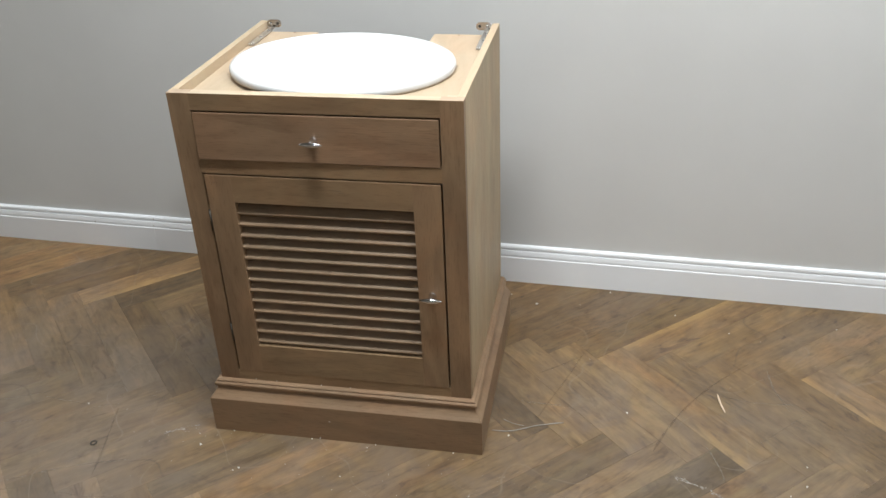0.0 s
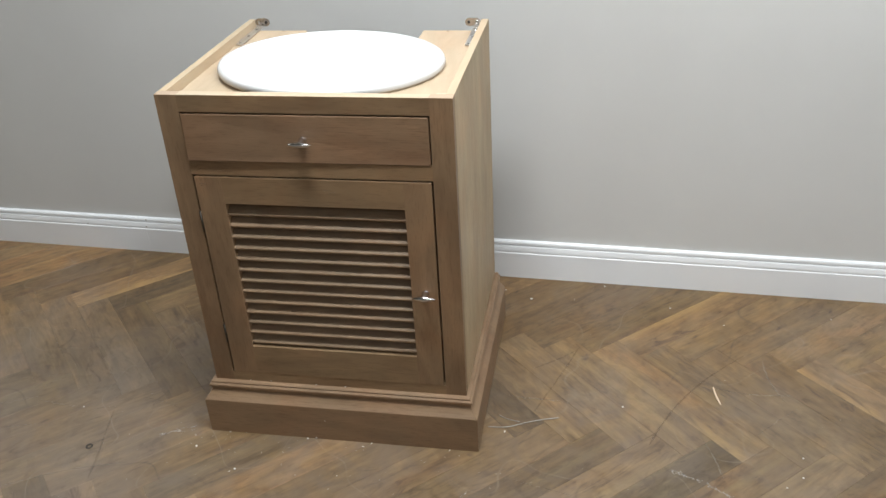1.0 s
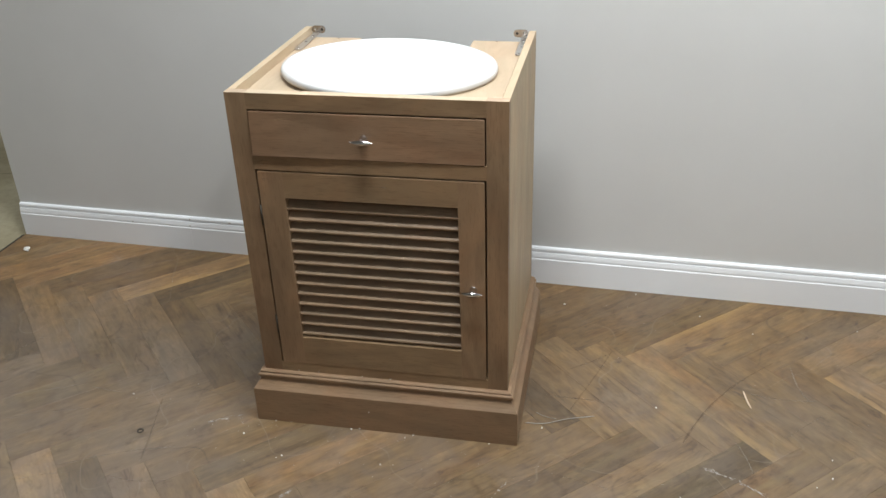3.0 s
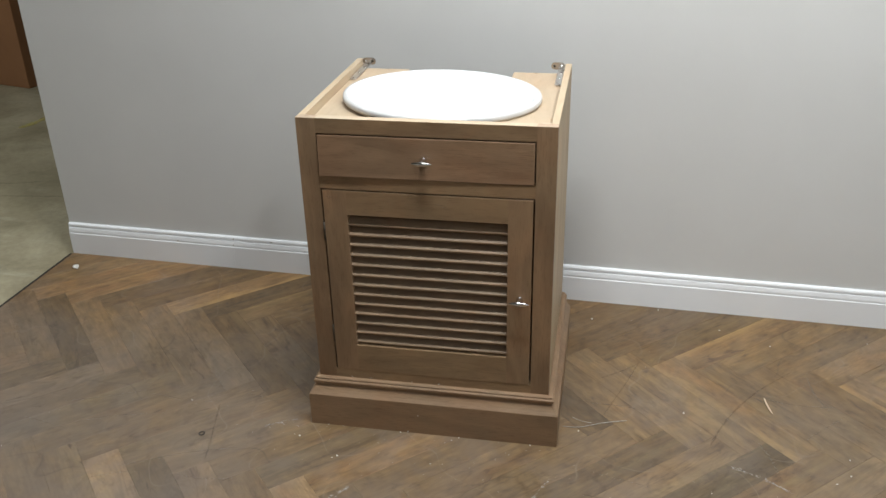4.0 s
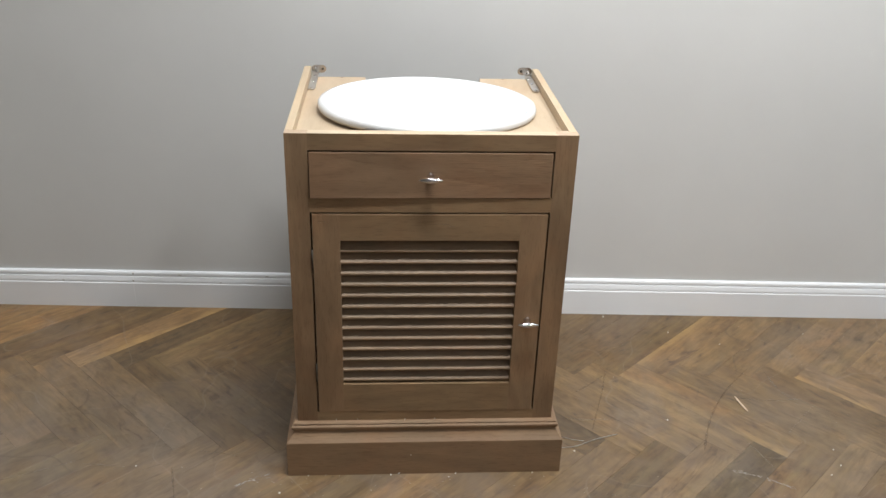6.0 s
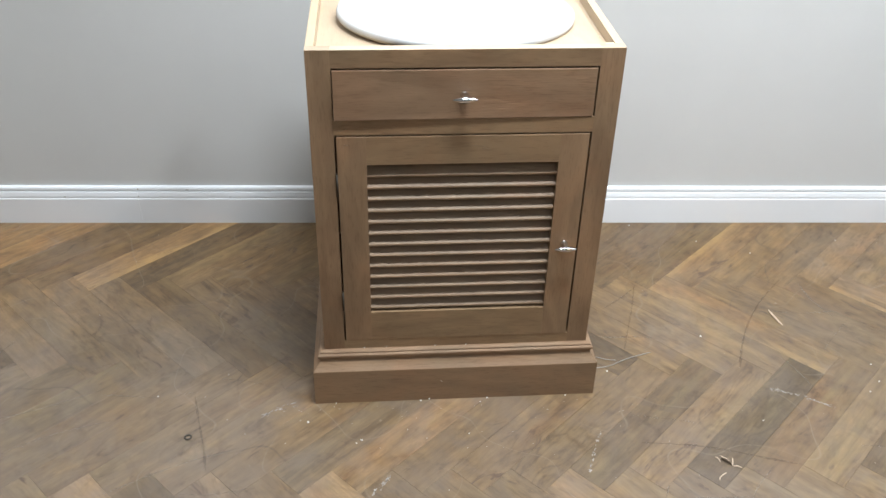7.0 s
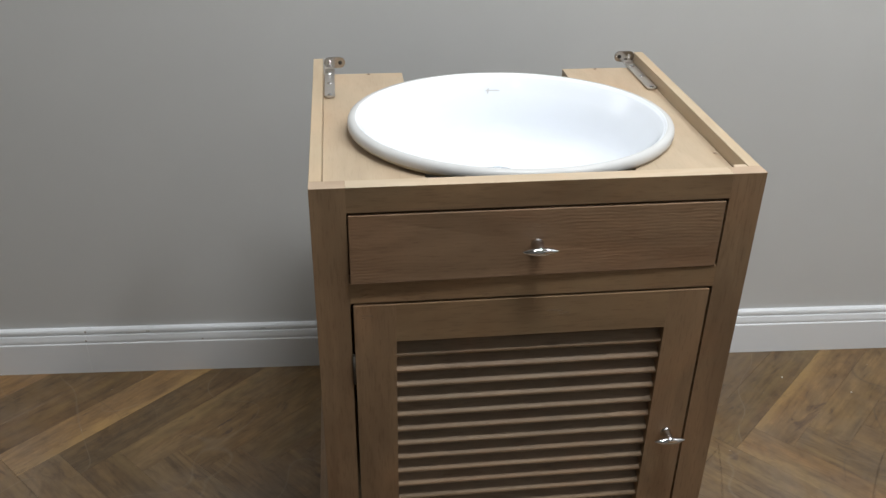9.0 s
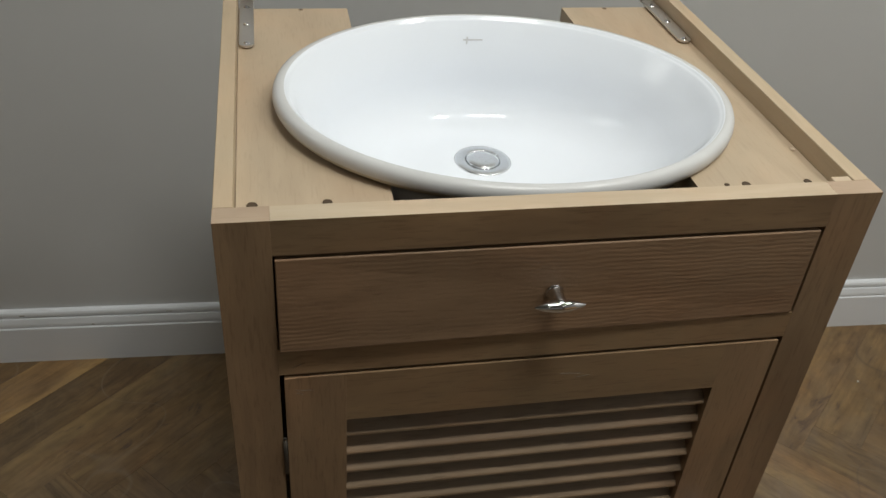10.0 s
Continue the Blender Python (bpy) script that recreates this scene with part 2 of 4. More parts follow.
def concrete():
    mat, n, l, b = nodes_of("dusty_concrete")
    v = coords(n, l, (1, 1, 1), False)
    big = noise_tex(n, l, v, 1.4, 7, 0.65, 0.8)
    fine = noise_tex(n, l, v, 45, 5, 0.7)
    col = ramp(n, l, big, [(0.3, (0.225, 0.200, 0.126)), (0.52, (0.320, 0.283, 0.188)), (0.72, (0.45, 0.41, 0.29))])
    col = mix(n, l, col, ramp(n, l, fine, [(0.3, (0.82, 0.82, 0.82)), (0.65, (1.06, 1.06, 1.06))]), 0.8, "MULTIPLY")
    # trowel sweeps and pale dragged dust
    sweep_marks = noise_tex(n, l, coords(n, l, (1.2, 7, 1), False), 1.0, 5, 0.6, 1.5)
    col = mix(n, l, col, (0.50, 0.465, 0.36), ramp(n, l, sweep_marks, [(0.56, (0.0,)), (0.74, (0.55,))]))
    stains = noise_tex(n, l, v, 3.1, 6, 0.65, 1.2)
    col = mix(n, l, col, ramp(n, l, stains, [(0.30, (0.74, 0.75, 0.72)), (0.48, (1.0, 1.0, 1.0)), (0.75, (1.08, 1.08, 1.05))]), 0.9, "MULTIPLY")
    l.new(col, b.inputs["Base Color"])
    b.inputs["Roughness"].default_value = 0.5
    bump(n, l, b, fine, 0.25, 0.002)
    return mat


def cardboard(name, colour):
    mat, n, l, b = nodes_of(name)
    v = coords(n, l, (1, 1, 1))
    flute = noise_tex(n, l, coords(n, l, (3, 3, 160)), 1.0, 2, 0.5)
    big = noise_tex(n, l, v, 5, 4, 0.6)
    lo = tuple(c * 0.88 for c in colour)
    l.new(ramp(n, l, big, [(0.3, lo), (0.7, colour)]), b.inputs["Base Color"])
    b.inputs["Roughness"].default_value = 0.75
    bump(n, l, b, flute, 0.15, 0.001)
    return mat


def plain(name, colour, rough, metal=0.0, coat=0.0):
    mat, n, l, b = nodes_of(name)
    v = coords(n, l, (1, 1, 1))
    f = noise_tex(n, l, v, 60, 4, 0.6)
    l.new(ramp(n, l, f, [(0.3, tuple(c * 0.93 for c in colour)), (0.7, colour)]), b.inputs["Base Color"])
    b.inputs["Roughness"].default_value, b.inputs["Metallic"].default_value = rough, metal
    b.inputs["Coat Weight"].default_value = coat
    b.inputs["Coat Roughness"].default_value = 0.03
    return mat


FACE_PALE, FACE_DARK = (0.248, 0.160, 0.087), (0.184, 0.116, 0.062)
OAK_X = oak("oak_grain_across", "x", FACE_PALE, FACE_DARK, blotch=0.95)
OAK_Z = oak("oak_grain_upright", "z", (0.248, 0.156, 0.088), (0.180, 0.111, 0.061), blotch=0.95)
# darker copy of the face oak: light on the slats toned down by colour
OAK_SLAT = oak("oak_slat_darkened", "x", (0.205, 0.136, 0.080), (0.160, 0.104, 0.060), relief=0.2)
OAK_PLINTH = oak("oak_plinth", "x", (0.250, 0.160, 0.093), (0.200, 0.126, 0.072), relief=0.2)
# side panels paler than the front: the lamplight they catch is coloured in
OAK_SIDE = oak("oak_side_lightened", "z", (0.392, 0.302, 0.192), (0.323, 0.243, 0.150), relief=0.15)
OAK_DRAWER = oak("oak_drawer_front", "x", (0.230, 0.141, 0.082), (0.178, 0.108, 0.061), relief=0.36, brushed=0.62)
OAK_Y = oak("oak_bare_board", "y", (0.500, 0.388, 0.275), (0.445, 0.340, 0.236), relief=0.06, pore=0.15, blotch=0.5)
OAK_RAW = oak("oak_raw_edge", "x", (0.55, 0.443, 0.325), (0.485, 0.382, 0.268), relief=0.1, pore=0.1, blotch=0.3)
OAK_RAW_Y = oak("oak_raw_side", "y", (0.52, 0.405, 0.28), (0.445, 0.337, 0.225), relief=0.1, pore=0.1, blotch=0.35)
OAK_END = oak("oak_end_grain", "x", (0.45, 0.33, 0.235), (0.38, 0.275, 0.195), relief=0.15, pore=0.15, blotch=0.5)
PLANK = plank_wood()
WALL = painted("grey_wall_paint", (0.553, 0.553, 0.546), 0.6, 220, 0.035, 0.03)
# unseen ceiling, greyed to lessen bounced light
CEIL = painted("grey_ceiling_paint", (0.42, 0.42, 0.41), 0.8)
WHITE = painted("white_gloss_paint", (0.765, 0.785, 0.815), 0.35, 30, 0.1, 0.03)
CONCRETE = concrete()
CARTON = cardboard("brown_cardboard", (0.42, 0.27, 0.15))
CARTON_TOP = cardboard("pale_cardboard", (0.36, 0.272, 0.182))
CARTON_FAR = cardboard("reddish_cardboard", (0.31, 0.150, 0.066))
def glazed(name, colour, rough):
    mat, n, l, b = nodes_of(name)
    b.inputs["Base Color"].default_value = (*colour, 1)
    b.inputs["Roughness"].default_value = rough
    b.inputs["Specular IOR Level"].default_value = 0.4
    return mat


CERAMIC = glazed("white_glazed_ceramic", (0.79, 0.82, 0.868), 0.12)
CERAMIC_RIM = glazed("grey_glazed_rim", (0.575, 0.575, 0.575), 0.26)
RIM_UNDER = plain("brown_rim_underside", (0.40, 0.345, 0.27), 0.6)
WASTE = plain("satin_chrome", (0.72, 0.735, 0.75), 0.22, 1.0)
CHROME = plain("polished_chrome", (0.66, 0.66, 0.67), 0.05, 1.0)
ZINC = plain("zinc_plated_steel", (0.72, 0.69, 0.66), 0.42, 1.0)
# bracket tab: dark reflections put into the metal's colour
TAB = plain("darkened_steel", (0.42, 0.40, 0.38), 0.16, 1.0)
HINGE = plain("satin_steel_hinge", (0.10, 0.090, 0.078), 0.6, 1.0)
BARK = plain("dry_brown_bark", (0.075, 0.05, 0.03), 0.8)
STEEL_DARK = plain("dull_dark_steel", (0.07, 0.06, 0.05), 0.5, 0.6)
# drill holes: the shade inside them is put into the colour
POCKET = plain("shaded_drill_hole", (0.07, 0.045, 0.025), 0.9)
SHALLOW = plain("shallow_shaded_hole", (0.16, 0.11, 0.07), 0.9)
# near-black that stands in for shade in holes and at the floor's edge
DARK = plain("cavity_shade", (0.03, 0.025, 0.02), 0.9)
# inner boards: the shade inside the cabinet is put into their colour
INSIDE_DARKENED = plain("bare_board", (0.12, 0.085, 0.05), 0.8)
SPECK = plain("white_plaster_crumbs", (0.64, 0.62, 0.58), 0.9)
SPLINTER = plain("pale_wood_splinter", (0.70, 0.56, 0.42), 0.7)
PRINT_BLUE = plain("printed_grey_blue", (0.42, 0.46, 0.55), 0.6)
PRINT_DARK = plain("printed_black", (0.04, 0.035, 0.03), 0.6)
GREY_PRINT = plain("printed_grey", (0.56, 0.56, 0.57), 0.3)
def faint(name, colour, share):
    """A thin smear that lets part of what lies under it show."""
    mat, n, l, b = nodes_of(name)
    v = coords(n, l, (1, 1, 1), False)
    f = noise_tex(n, l, v, 90, 4, 0.7)
    b.inputs["Base Color"].default_value = (*colour, 1)
    b.inputs["Roughness"].default_value = 0.8
    l.new(ramp(n, l, f, [(0.35, (share * 0.3,)), (0.6, (share,))]), b.inputs["Alpha"])
    return mat


SCUFF = faint("dark_rubber_scuff", (0.05, 0.035, 0.028), 0.28)
CHALKY = faint("white_plaster_smear", (0.56, 0.52, 0.48), 0.62)
PALE_SCRATCH = faint("pale_scratch", (0.34, 0.29, 0.23), 0.4)
DULL_WIRE = plain("dull_galvanised_wire", (0.42, 0.41, 0.39), 0.45, 0.8)
CHIP = plain("grimy_bare_spot", (0.40, 0.36, 0.32), 0.8)
JOINT_DIRT = plain("dirt_in_joints", (0.150, 0.106, 0.068), 0.9)


# ---- mesh helpers ----
def part(name, bm, material, parent=None, label="", smooth=False):
    me = bpy.data.meshes.new(name)
    bmesh.ops.recalc_face_normals(bm, faces=bm.faces)
    bm.to_mesh(me)
    bm.free()
    me.materials.append(material)
    if smooth:
        for p in me.polygons:
            p.use_smooth = True
    ob = new(name, me)
    ob.parent = parent
    if label:
        ob["label"] = label
    return ob


def bare(ob, material, test):
    """Give the faces that pass the test another material."""
    ob.data.materials.append(material)
    for p in ob.data.polygons:
        if test(p.center, p.normal):
            p.material_index = len(ob.data.materials) - 1
    return ob


def box(x0, x1, y0, y1, z0, z1, bevel=0.0, seg=2, bm=None):
    b = bmesh.new()
    bmesh.ops.create_cube(b, size=1)
    bmesh.ops.scale(b, vec=(x1 - x0, y1 - y0, z1 - z0), verts=b.verts)
    bmesh.ops.translate(b, vec=((x0 + x1) / 2, (y0 + y1) / 2, (z0 + z1) / 2), verts=b.verts)
    if bevel:
        bmesh.ops.bevel(b, geom=b.edges[:], offset=bevel, segments=seg, affect="EDGES", profile=0.5)
    return b


def join(*parts):
    """Several bmeshes as one."""
    out = bmesh.new()
    for b in parts:
        me = bpy.data.meshes.new("tmp")
        b.to_mesh(me)
        b.free()
        out.from_mesh(me)
        bpy.data.meshes.remove(me)
    return out


def lathe(profile, steps=48, sx=1.0, sy=1.0, centre=(0, 0)):
    """A closed ring surface from (radius, z) points, stretched into an ellipse."""
    b = bmesh.new()
    rows = []
    for r, z in profile:
        rows.append([b.verts.new((centre[0] + r * sx * math.cos(2 * math.pi * i / steps), centre[1] + r * sy * math.sin(2 * math.pi * i / steps), z)) for i in range(steps)])
    for a, c in zip(rows, rows[1:]):
        for i in range(steps):
            j = (i + 1) % steps
            b.faces.new((a[i], a[j], c[j], c[i]))
    return b, rows


def sweep(profile, path, closed_profile=True):
    """One mesh for each stretch of a plan path, mitred where it turns. profile: (out, z); out points to the right of the path's way."""
    meshes = []
    pts = [Vector(p) for p in path]
    ways = [(b - a).normalized() for a, b in zip(pts, pts[1:])]
    def corner(i, out):
        if i == 0:
            w = ways[0]
            return pts[0] + Vector((w.y, -w.x)) * out
        if i == len(pts) - 1:
            w = ways[-1]
            return pts[-1] + Vector((w.y, -w.x)) * out
        n0, n1 = Vector((ways[i - 1].y, -ways[i - 1].x)), Vector((ways[i].y, -ways[i].x))
        m = (n0 + n1) / (1 + n0.dot(n1))
        return pts[i] + m * out
    for i in range(len(pts) - 1):
        b = bmesh.new()
        ends = []
        for k in (i, i + 1):
            ring = []
            for o, z in profile:
                c = corner(k, o)
                ring.append(b.verts.new((c.x, c.y, z)))
            ends.append(ring)
        n = len(profile)
        for j in range(n if closed_profile else n - 1):
            q = (j + 1) % n
            b.faces.new((ends[0][j], ends[0][q], ends[1][q], ends[1][j]))
        b.faces.new(ends[0])
        b.faces.new(ends[1][::-1])
        meshes.append(b)
    return meshes


def tube(points, radius, sides=8, taper=None):
    b = bmesh.new()
    pts = [Vector(p) for p in points]
    rings = []
    for i, p in enumerate(pts):
        d = (pts[min(i + 1, len(pts) - 1)] - pts[max(i - 1, 0)]).normalized()
        a = d.orthogonal().normalized() if abs(d.z) > 0.9 else d.cross(Vector((0, 0, 1))).normalized()
        c = d.cross(a)
        r = radius * (taper[i] if taper else 1)
        rings.append([b.verts.new(p + a * (r * math.cos(2 * math.pi * k / sides)) + c * (r * math.sin(2 * math.pi * k / sides))) for k in range(sides)])
    for r0, r1 in zip(rings, rings[1:]):
        for k in range(sides):
            q = (k + 1) % sides
            b.faces.new((r0[k], r0[q], r1[q], r1[k]))
    b.faces.new(rings[0][::-1])
    b.faces.new(rings[-1])
    return b


# ---- the room ----
# the unseen south wall is set far back to dim reflections
LEFT, RIGHT, SOUTH = -1.555, 1.560, -5.2


def structure(name, bm, material, label, category):
    return tagged(part(name, bm, material), label, category, kind="structure")


structure("wall_north", box(LEFT, RIGHT + 0.12, 0, 0.12, -0.02, CEILING), WALL, "plain matt grey painted wall behind the cabinet", "wall")
structure("wall_east", box(RIGHT, RIGHT + 0.12, SOUTH, 0, -0.02, CEILING), WALL, "plain matt grey painted side wall", "wall")
structure("wall_south", box(-7.0, RIGHT + 0.12, SOUTH - 0.12, SOUTH, -0.02, CEILING), WALL, "plain grey wall closing the room, out of view", "wall")
structure("wall_west", box(-7.12, -7.0, SOUTH - 0.12, 6.12, -0.02, CEILING), WALL, "plain grey wall of the storage hall", "wall")
structure("wall_far", box(-7.0, RIGHT + 0.12, 6.0, 6.12, -0.02, CEILING), WALL, "plain grey wall of the storage hall", "wall")
structure("wall_hall", box(RIGHT, RIGHT + 0.12, 0.12, 6.0, -0.02, CEILING), WALL, "plain grey wall of the storage hall", "wall")
structure("ceiling", box(-7.12, RIGHT + 0.12, SOUTH - 0.12, 6.12, CEILING, CEILING + 0.1), CEIL, "plain grey ceiling, out of view", "ceiling")
structure("ground", box(-7.0, RIGHT, SOUTH, 6.0, -0.12, -0.016), CONCRETE, "dusty bare concrete floor of the storage hall", "floor")

# skirting board: flat face, a thin ledge, a sloping band and a bead at the top
SKIRT = [(0.0, 0.0), (0.0170, 0.0), (0.0170, 0.0825), (0.0164, 0.0838), (0.0150, 0.0848), (0.0138, 0.0852), (0.0138, 0.0874), (0.0152, 0.0882), (0.0150, 0.0930),
         (0.0128, 0.1030), (0.0118, 0.1052), (0.0082, 0.1056), (0.0082, 0.1088), (0.0108, 0.1096), (0.0108, 0.1150), (0.0094, 0.1190), (0.0060, 0.1216), (0.0, 0.1222)]
JOINT = -0.888
runs = sweep(SKIRT, [(LEFT + 0.002, -0.0005), (JOINT - 0.0002, -0.0005)])
runs += sweep(SKIRT, [(JOINT + 0.0002, -0.0005), (RIGHT - 0.0005, -0.0005), (RIGHT - 0.0005, SOUTH + 0.001)])
boards = [structure("baseboard", bm, WHITE, "white painted skirting board with a beaded top", "baseboard") for bm in runs]
# chipped paint at the joint and a few dirty scuffs along the beads
for x, w, z0, z1 in ((JOINT, 0.004, 0.0890, 0.0940), (JOINT + 0.001, 0.004, 0.1115, 0.1165), (-0.742, 0.010, 0.1113, 0.1138), (-0.615, 0.005, 0.0887, 0.0912), (-1.105, 0.007, 0.0888, 0.0915), (-0.47, 0.012, 0.1114, 0.1130)):
    face = -0.0158 if z1 < 0.105 else -0.0116
    part("paint_chip", box(x - w / 2, x + w / 2, face, face + 0.002, z0, z1, 0.0002, 1), CHIP, boards[0])

# ---- lamps ----
def ceiling_panel(x, y, sx, sy, watts):
    """A flush panel lamp: frame and glowing diffuser, with its light below."""
    thing = tagged(new("ceiling_light"), "flush white ceiling lamp with a bright diffuser, out of view", "ceiling light", "ceiling lamps")
    thing.location = (x, y, CEILING)
    rim = sweep([(0, -0.02), (0.02, -0.02), (0.02, -0.001), (0, -0.001)], [(-sx / 2, -sy / 2), (-sx / 2, sy / 2), (sx / 2, sy / 2), (sx / 2, -sy / 2), (-sx / 2, -sy / 2)])
    part("frame", join(*rim), WHITE, thing)
    glow, n, l, b = nodes_of("lamp_diffuser")
    b.inputs["Emission Color"].default_value = (*LAMP_COLOUR, 1)
    b.inputs["Emission Strength"].default_value = min(6.0, 0.05 * watts / (sx * sy))
    part("diffuser", box(-sx / 2, sx / 2, -sy / 2, sy / 2, -0.012, -0.004), glow, thing)
    area_lamp(x, y, CEILING - 0.03, sx * 0.96, sy * 0.96, watts)


for lx, ly, sx, sy, watts in LAMPS:
    ceiling_panel(lx, ly, sx, sy, watts)


# ---- the cabinet ----
CAB = Matrix.Translation((0, -0.0818, 0)) @ pose(0, 0, 0, 0, 0, 2.505) @ Matrix.Translation((0, -0.42, 0))
F, B, HW, TOP = -0.27, 0.265, 0.300, 0.848   # front, back, half width, height
SIDE, FACE = 0.0168, 0.022
DECK = 0.827                                # top of the two panels that carry the basin

cab = tagged(new("vanity_cabinet"), "pale unfinished oak vanity cabinet with one drawer and a louvred door", "cabinet")
cab.matrix_world = CAB

def bare_top(ob, material=None):
    return bare(ob, material or OAK_RAW, lambda c, n: n.z > 0.9 and c.z > TOP - 0.003)


for s in (-1, 1):
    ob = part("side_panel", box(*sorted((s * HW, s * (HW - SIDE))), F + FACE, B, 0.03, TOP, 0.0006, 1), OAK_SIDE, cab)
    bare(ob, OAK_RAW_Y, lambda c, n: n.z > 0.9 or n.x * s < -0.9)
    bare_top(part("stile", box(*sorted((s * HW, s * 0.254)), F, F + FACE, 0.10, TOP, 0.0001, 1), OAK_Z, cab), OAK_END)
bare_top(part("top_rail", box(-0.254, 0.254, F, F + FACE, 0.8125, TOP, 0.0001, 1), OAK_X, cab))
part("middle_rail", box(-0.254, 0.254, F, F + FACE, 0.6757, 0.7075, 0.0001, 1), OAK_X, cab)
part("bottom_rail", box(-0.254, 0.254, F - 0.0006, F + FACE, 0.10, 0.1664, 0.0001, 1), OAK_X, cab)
part("back_panel", box(-HW + SIDE, HW - SIDE, B - 0.012, B - 0.004, 0.03, 0.72), INSIDE_DARKENED, cab)
part("bottom_panel", box(-HW + SIDE, HW - SIDE, F + FACE, B - 0.012, 0.10, 0.115), INSIDE_DARKENED, cab)
BX, BY, BA, BB = -0.001, -0.0415, 0.2460, 0.1995   # basin's centre and half axes


def deck_panel(s):
    """A strip of board beside the bowl, its inner edge sawn out round it."""
    x_in, x_out, y0, y1 = s * 0.1455, s * (HW - SIDE - 0.0005), F + FACE + 0.001, B - 0.025
    ea, eb = BA * 0.925, BB * 0.925
    lim = math.sqrt(max(0.0, 1 - ((x_in - BX) / ea) ** 2)) * eb
    arc = []
    for k in range(25):
        y = -lim + 2 * lim * k / 24
        arc.append((BX + s * ea * math.sqrt(max(0, 1 - (y / eb) ** 2)), BY + y))
    plan = [(x_out, y0), (x_in, y0)] + arc + [(x_in, y1), (x_out, y1)]
    b = bmesh.new()
    lo = [b.verts.new((x, y, DECK - 0.018)) for x, y in plan]
    hi = [b.verts.new((x, y, DECK)) for x, y in plan]
    # the sawn edge is concave, so the faces go in strips out to the straight side
    n = len(plan)
    for ring in (lo, hi):
        far_side = [b.verts.new((x_out, p[1], ring[0].co.z)) for p in arc]
        chain_in = [ring[1]] + ring[2:-2] + [ring[-2]]
        chain_out = [ring[0]] + far_side + [ring[-1]]
        for i in range(len(chain_in) - 1):
            b.faces.new((chain_out[i], chain_in[i], chain_in[i + 1], chain_out[i + 1]))
    for i in range(n - 1):
        b.faces.new((lo[i], lo[i + 1], hi[i + 1], hi[i]))
    return b


for s in (-1, 1):
    part("deck_panel", deck_panel(s), OAK_Y, cab)

part("corner_block", box(0.2645, HW - SIDE - 0.0005, F + FACE + 0.0005, F + FACE + 0.009, DECK + 0.0005, TOP - 0.0008, 0.0005, 1), OAK_RAW, cab)
# moulding and plinth round three sides
around = [(-HW, B), (-HW, F), (HW, F), (HW, B)]
BEAD = [(0.0005, 0.119), (0.0005, 0.1415), (0.004, 0.1412), (0.0088, 0.1404), (0.0108, 0.1382), (0.0106, 0.1364), (0.0095, 0.1352), (0.0128, 0.1344),
        (0.0150, 0.1322), (0.0152, 0.1288), (0.0142, 0.1262), (0.0115, 0.1240), (0.0105, 0.119)]
SKIRTING = [(0.0005, 0.0), (0.0005, 0.1185), (0.0105, 0.1185), (0.0115, 0.1165), (0.0160, 0.1085), (0.0205, 0.1025), (0.0262, 0.0962), (0.0270, 0.0950), (0.0272, 0.0935), (0.0272, 0.0)]
around = around[::-1]
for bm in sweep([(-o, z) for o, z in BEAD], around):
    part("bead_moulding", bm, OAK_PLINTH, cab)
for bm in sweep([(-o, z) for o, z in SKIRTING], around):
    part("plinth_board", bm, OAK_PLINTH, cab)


def knob(parent, x, z, front):
    """A chrome bar shaped like a long lemon on a domed rose."""
    k = part("knob", lathe([(0.0001, 0.0), (0.0088, 0.0), (0.0088, 0.0010), (0.0080, 0.0018), (0.0075, 0.005), (0.0072, 0.011), (0.0070, 0.017), (0.0062, 0.0215), (0.0042, 0.0240), (0.0001, 0.0250)], 28)[0], CHROME, parent, "polished chrome knob", True)
    k.matrix_local = pose(x, front, z, 90)
    prof = []
    for i in range(17):
        a = i / 16
        r = 0.0058 * max(0.10, math.sin(math.pi * a) ** 0.62)
        prof.append((r, (a - 0.5) * 0.048))
    bar = part("bar", lathe(prof, 32)[0], CHROME, k, "", True)
    bar.matrix_local = pose(0, 0, 0.0205, 0, 90, 0)
    return k


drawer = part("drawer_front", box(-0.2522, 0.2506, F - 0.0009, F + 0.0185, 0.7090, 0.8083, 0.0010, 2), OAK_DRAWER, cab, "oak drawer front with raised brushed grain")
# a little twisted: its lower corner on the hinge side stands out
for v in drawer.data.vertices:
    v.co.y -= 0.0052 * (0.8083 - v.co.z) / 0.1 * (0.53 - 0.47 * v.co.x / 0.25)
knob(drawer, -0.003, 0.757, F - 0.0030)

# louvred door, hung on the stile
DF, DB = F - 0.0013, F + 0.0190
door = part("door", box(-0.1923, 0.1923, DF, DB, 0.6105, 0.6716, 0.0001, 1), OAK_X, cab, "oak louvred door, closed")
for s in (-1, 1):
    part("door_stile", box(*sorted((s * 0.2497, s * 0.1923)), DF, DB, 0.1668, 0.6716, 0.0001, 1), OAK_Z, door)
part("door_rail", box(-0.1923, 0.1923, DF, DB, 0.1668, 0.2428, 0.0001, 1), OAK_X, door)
knob(door, 0.2225, 0.4115, DF)
# pale nicks in the face of the door and the rail over it
for x, z, length, tilt, face, owner in ((-0.232, 0.6555, 0.017, 4, DF, door), (-0.236, 0.6515, 0.006, 20, DF, door), (-0.236, 0.6870, 0.012, -25, F, cab), (0.030, 0.6490, 0.022, 6, DF, door), (0.043, 0.6440, 0.014, -8, DF, door)):
    nick = part("nick", box(-length / 2, length / 2, -0.0003, 0.0003, -0.0005, 0.0005), PALE_SCRATCH, owner)
    nick.matrix_local = pose(x, face, z, 0, tilt, 0)


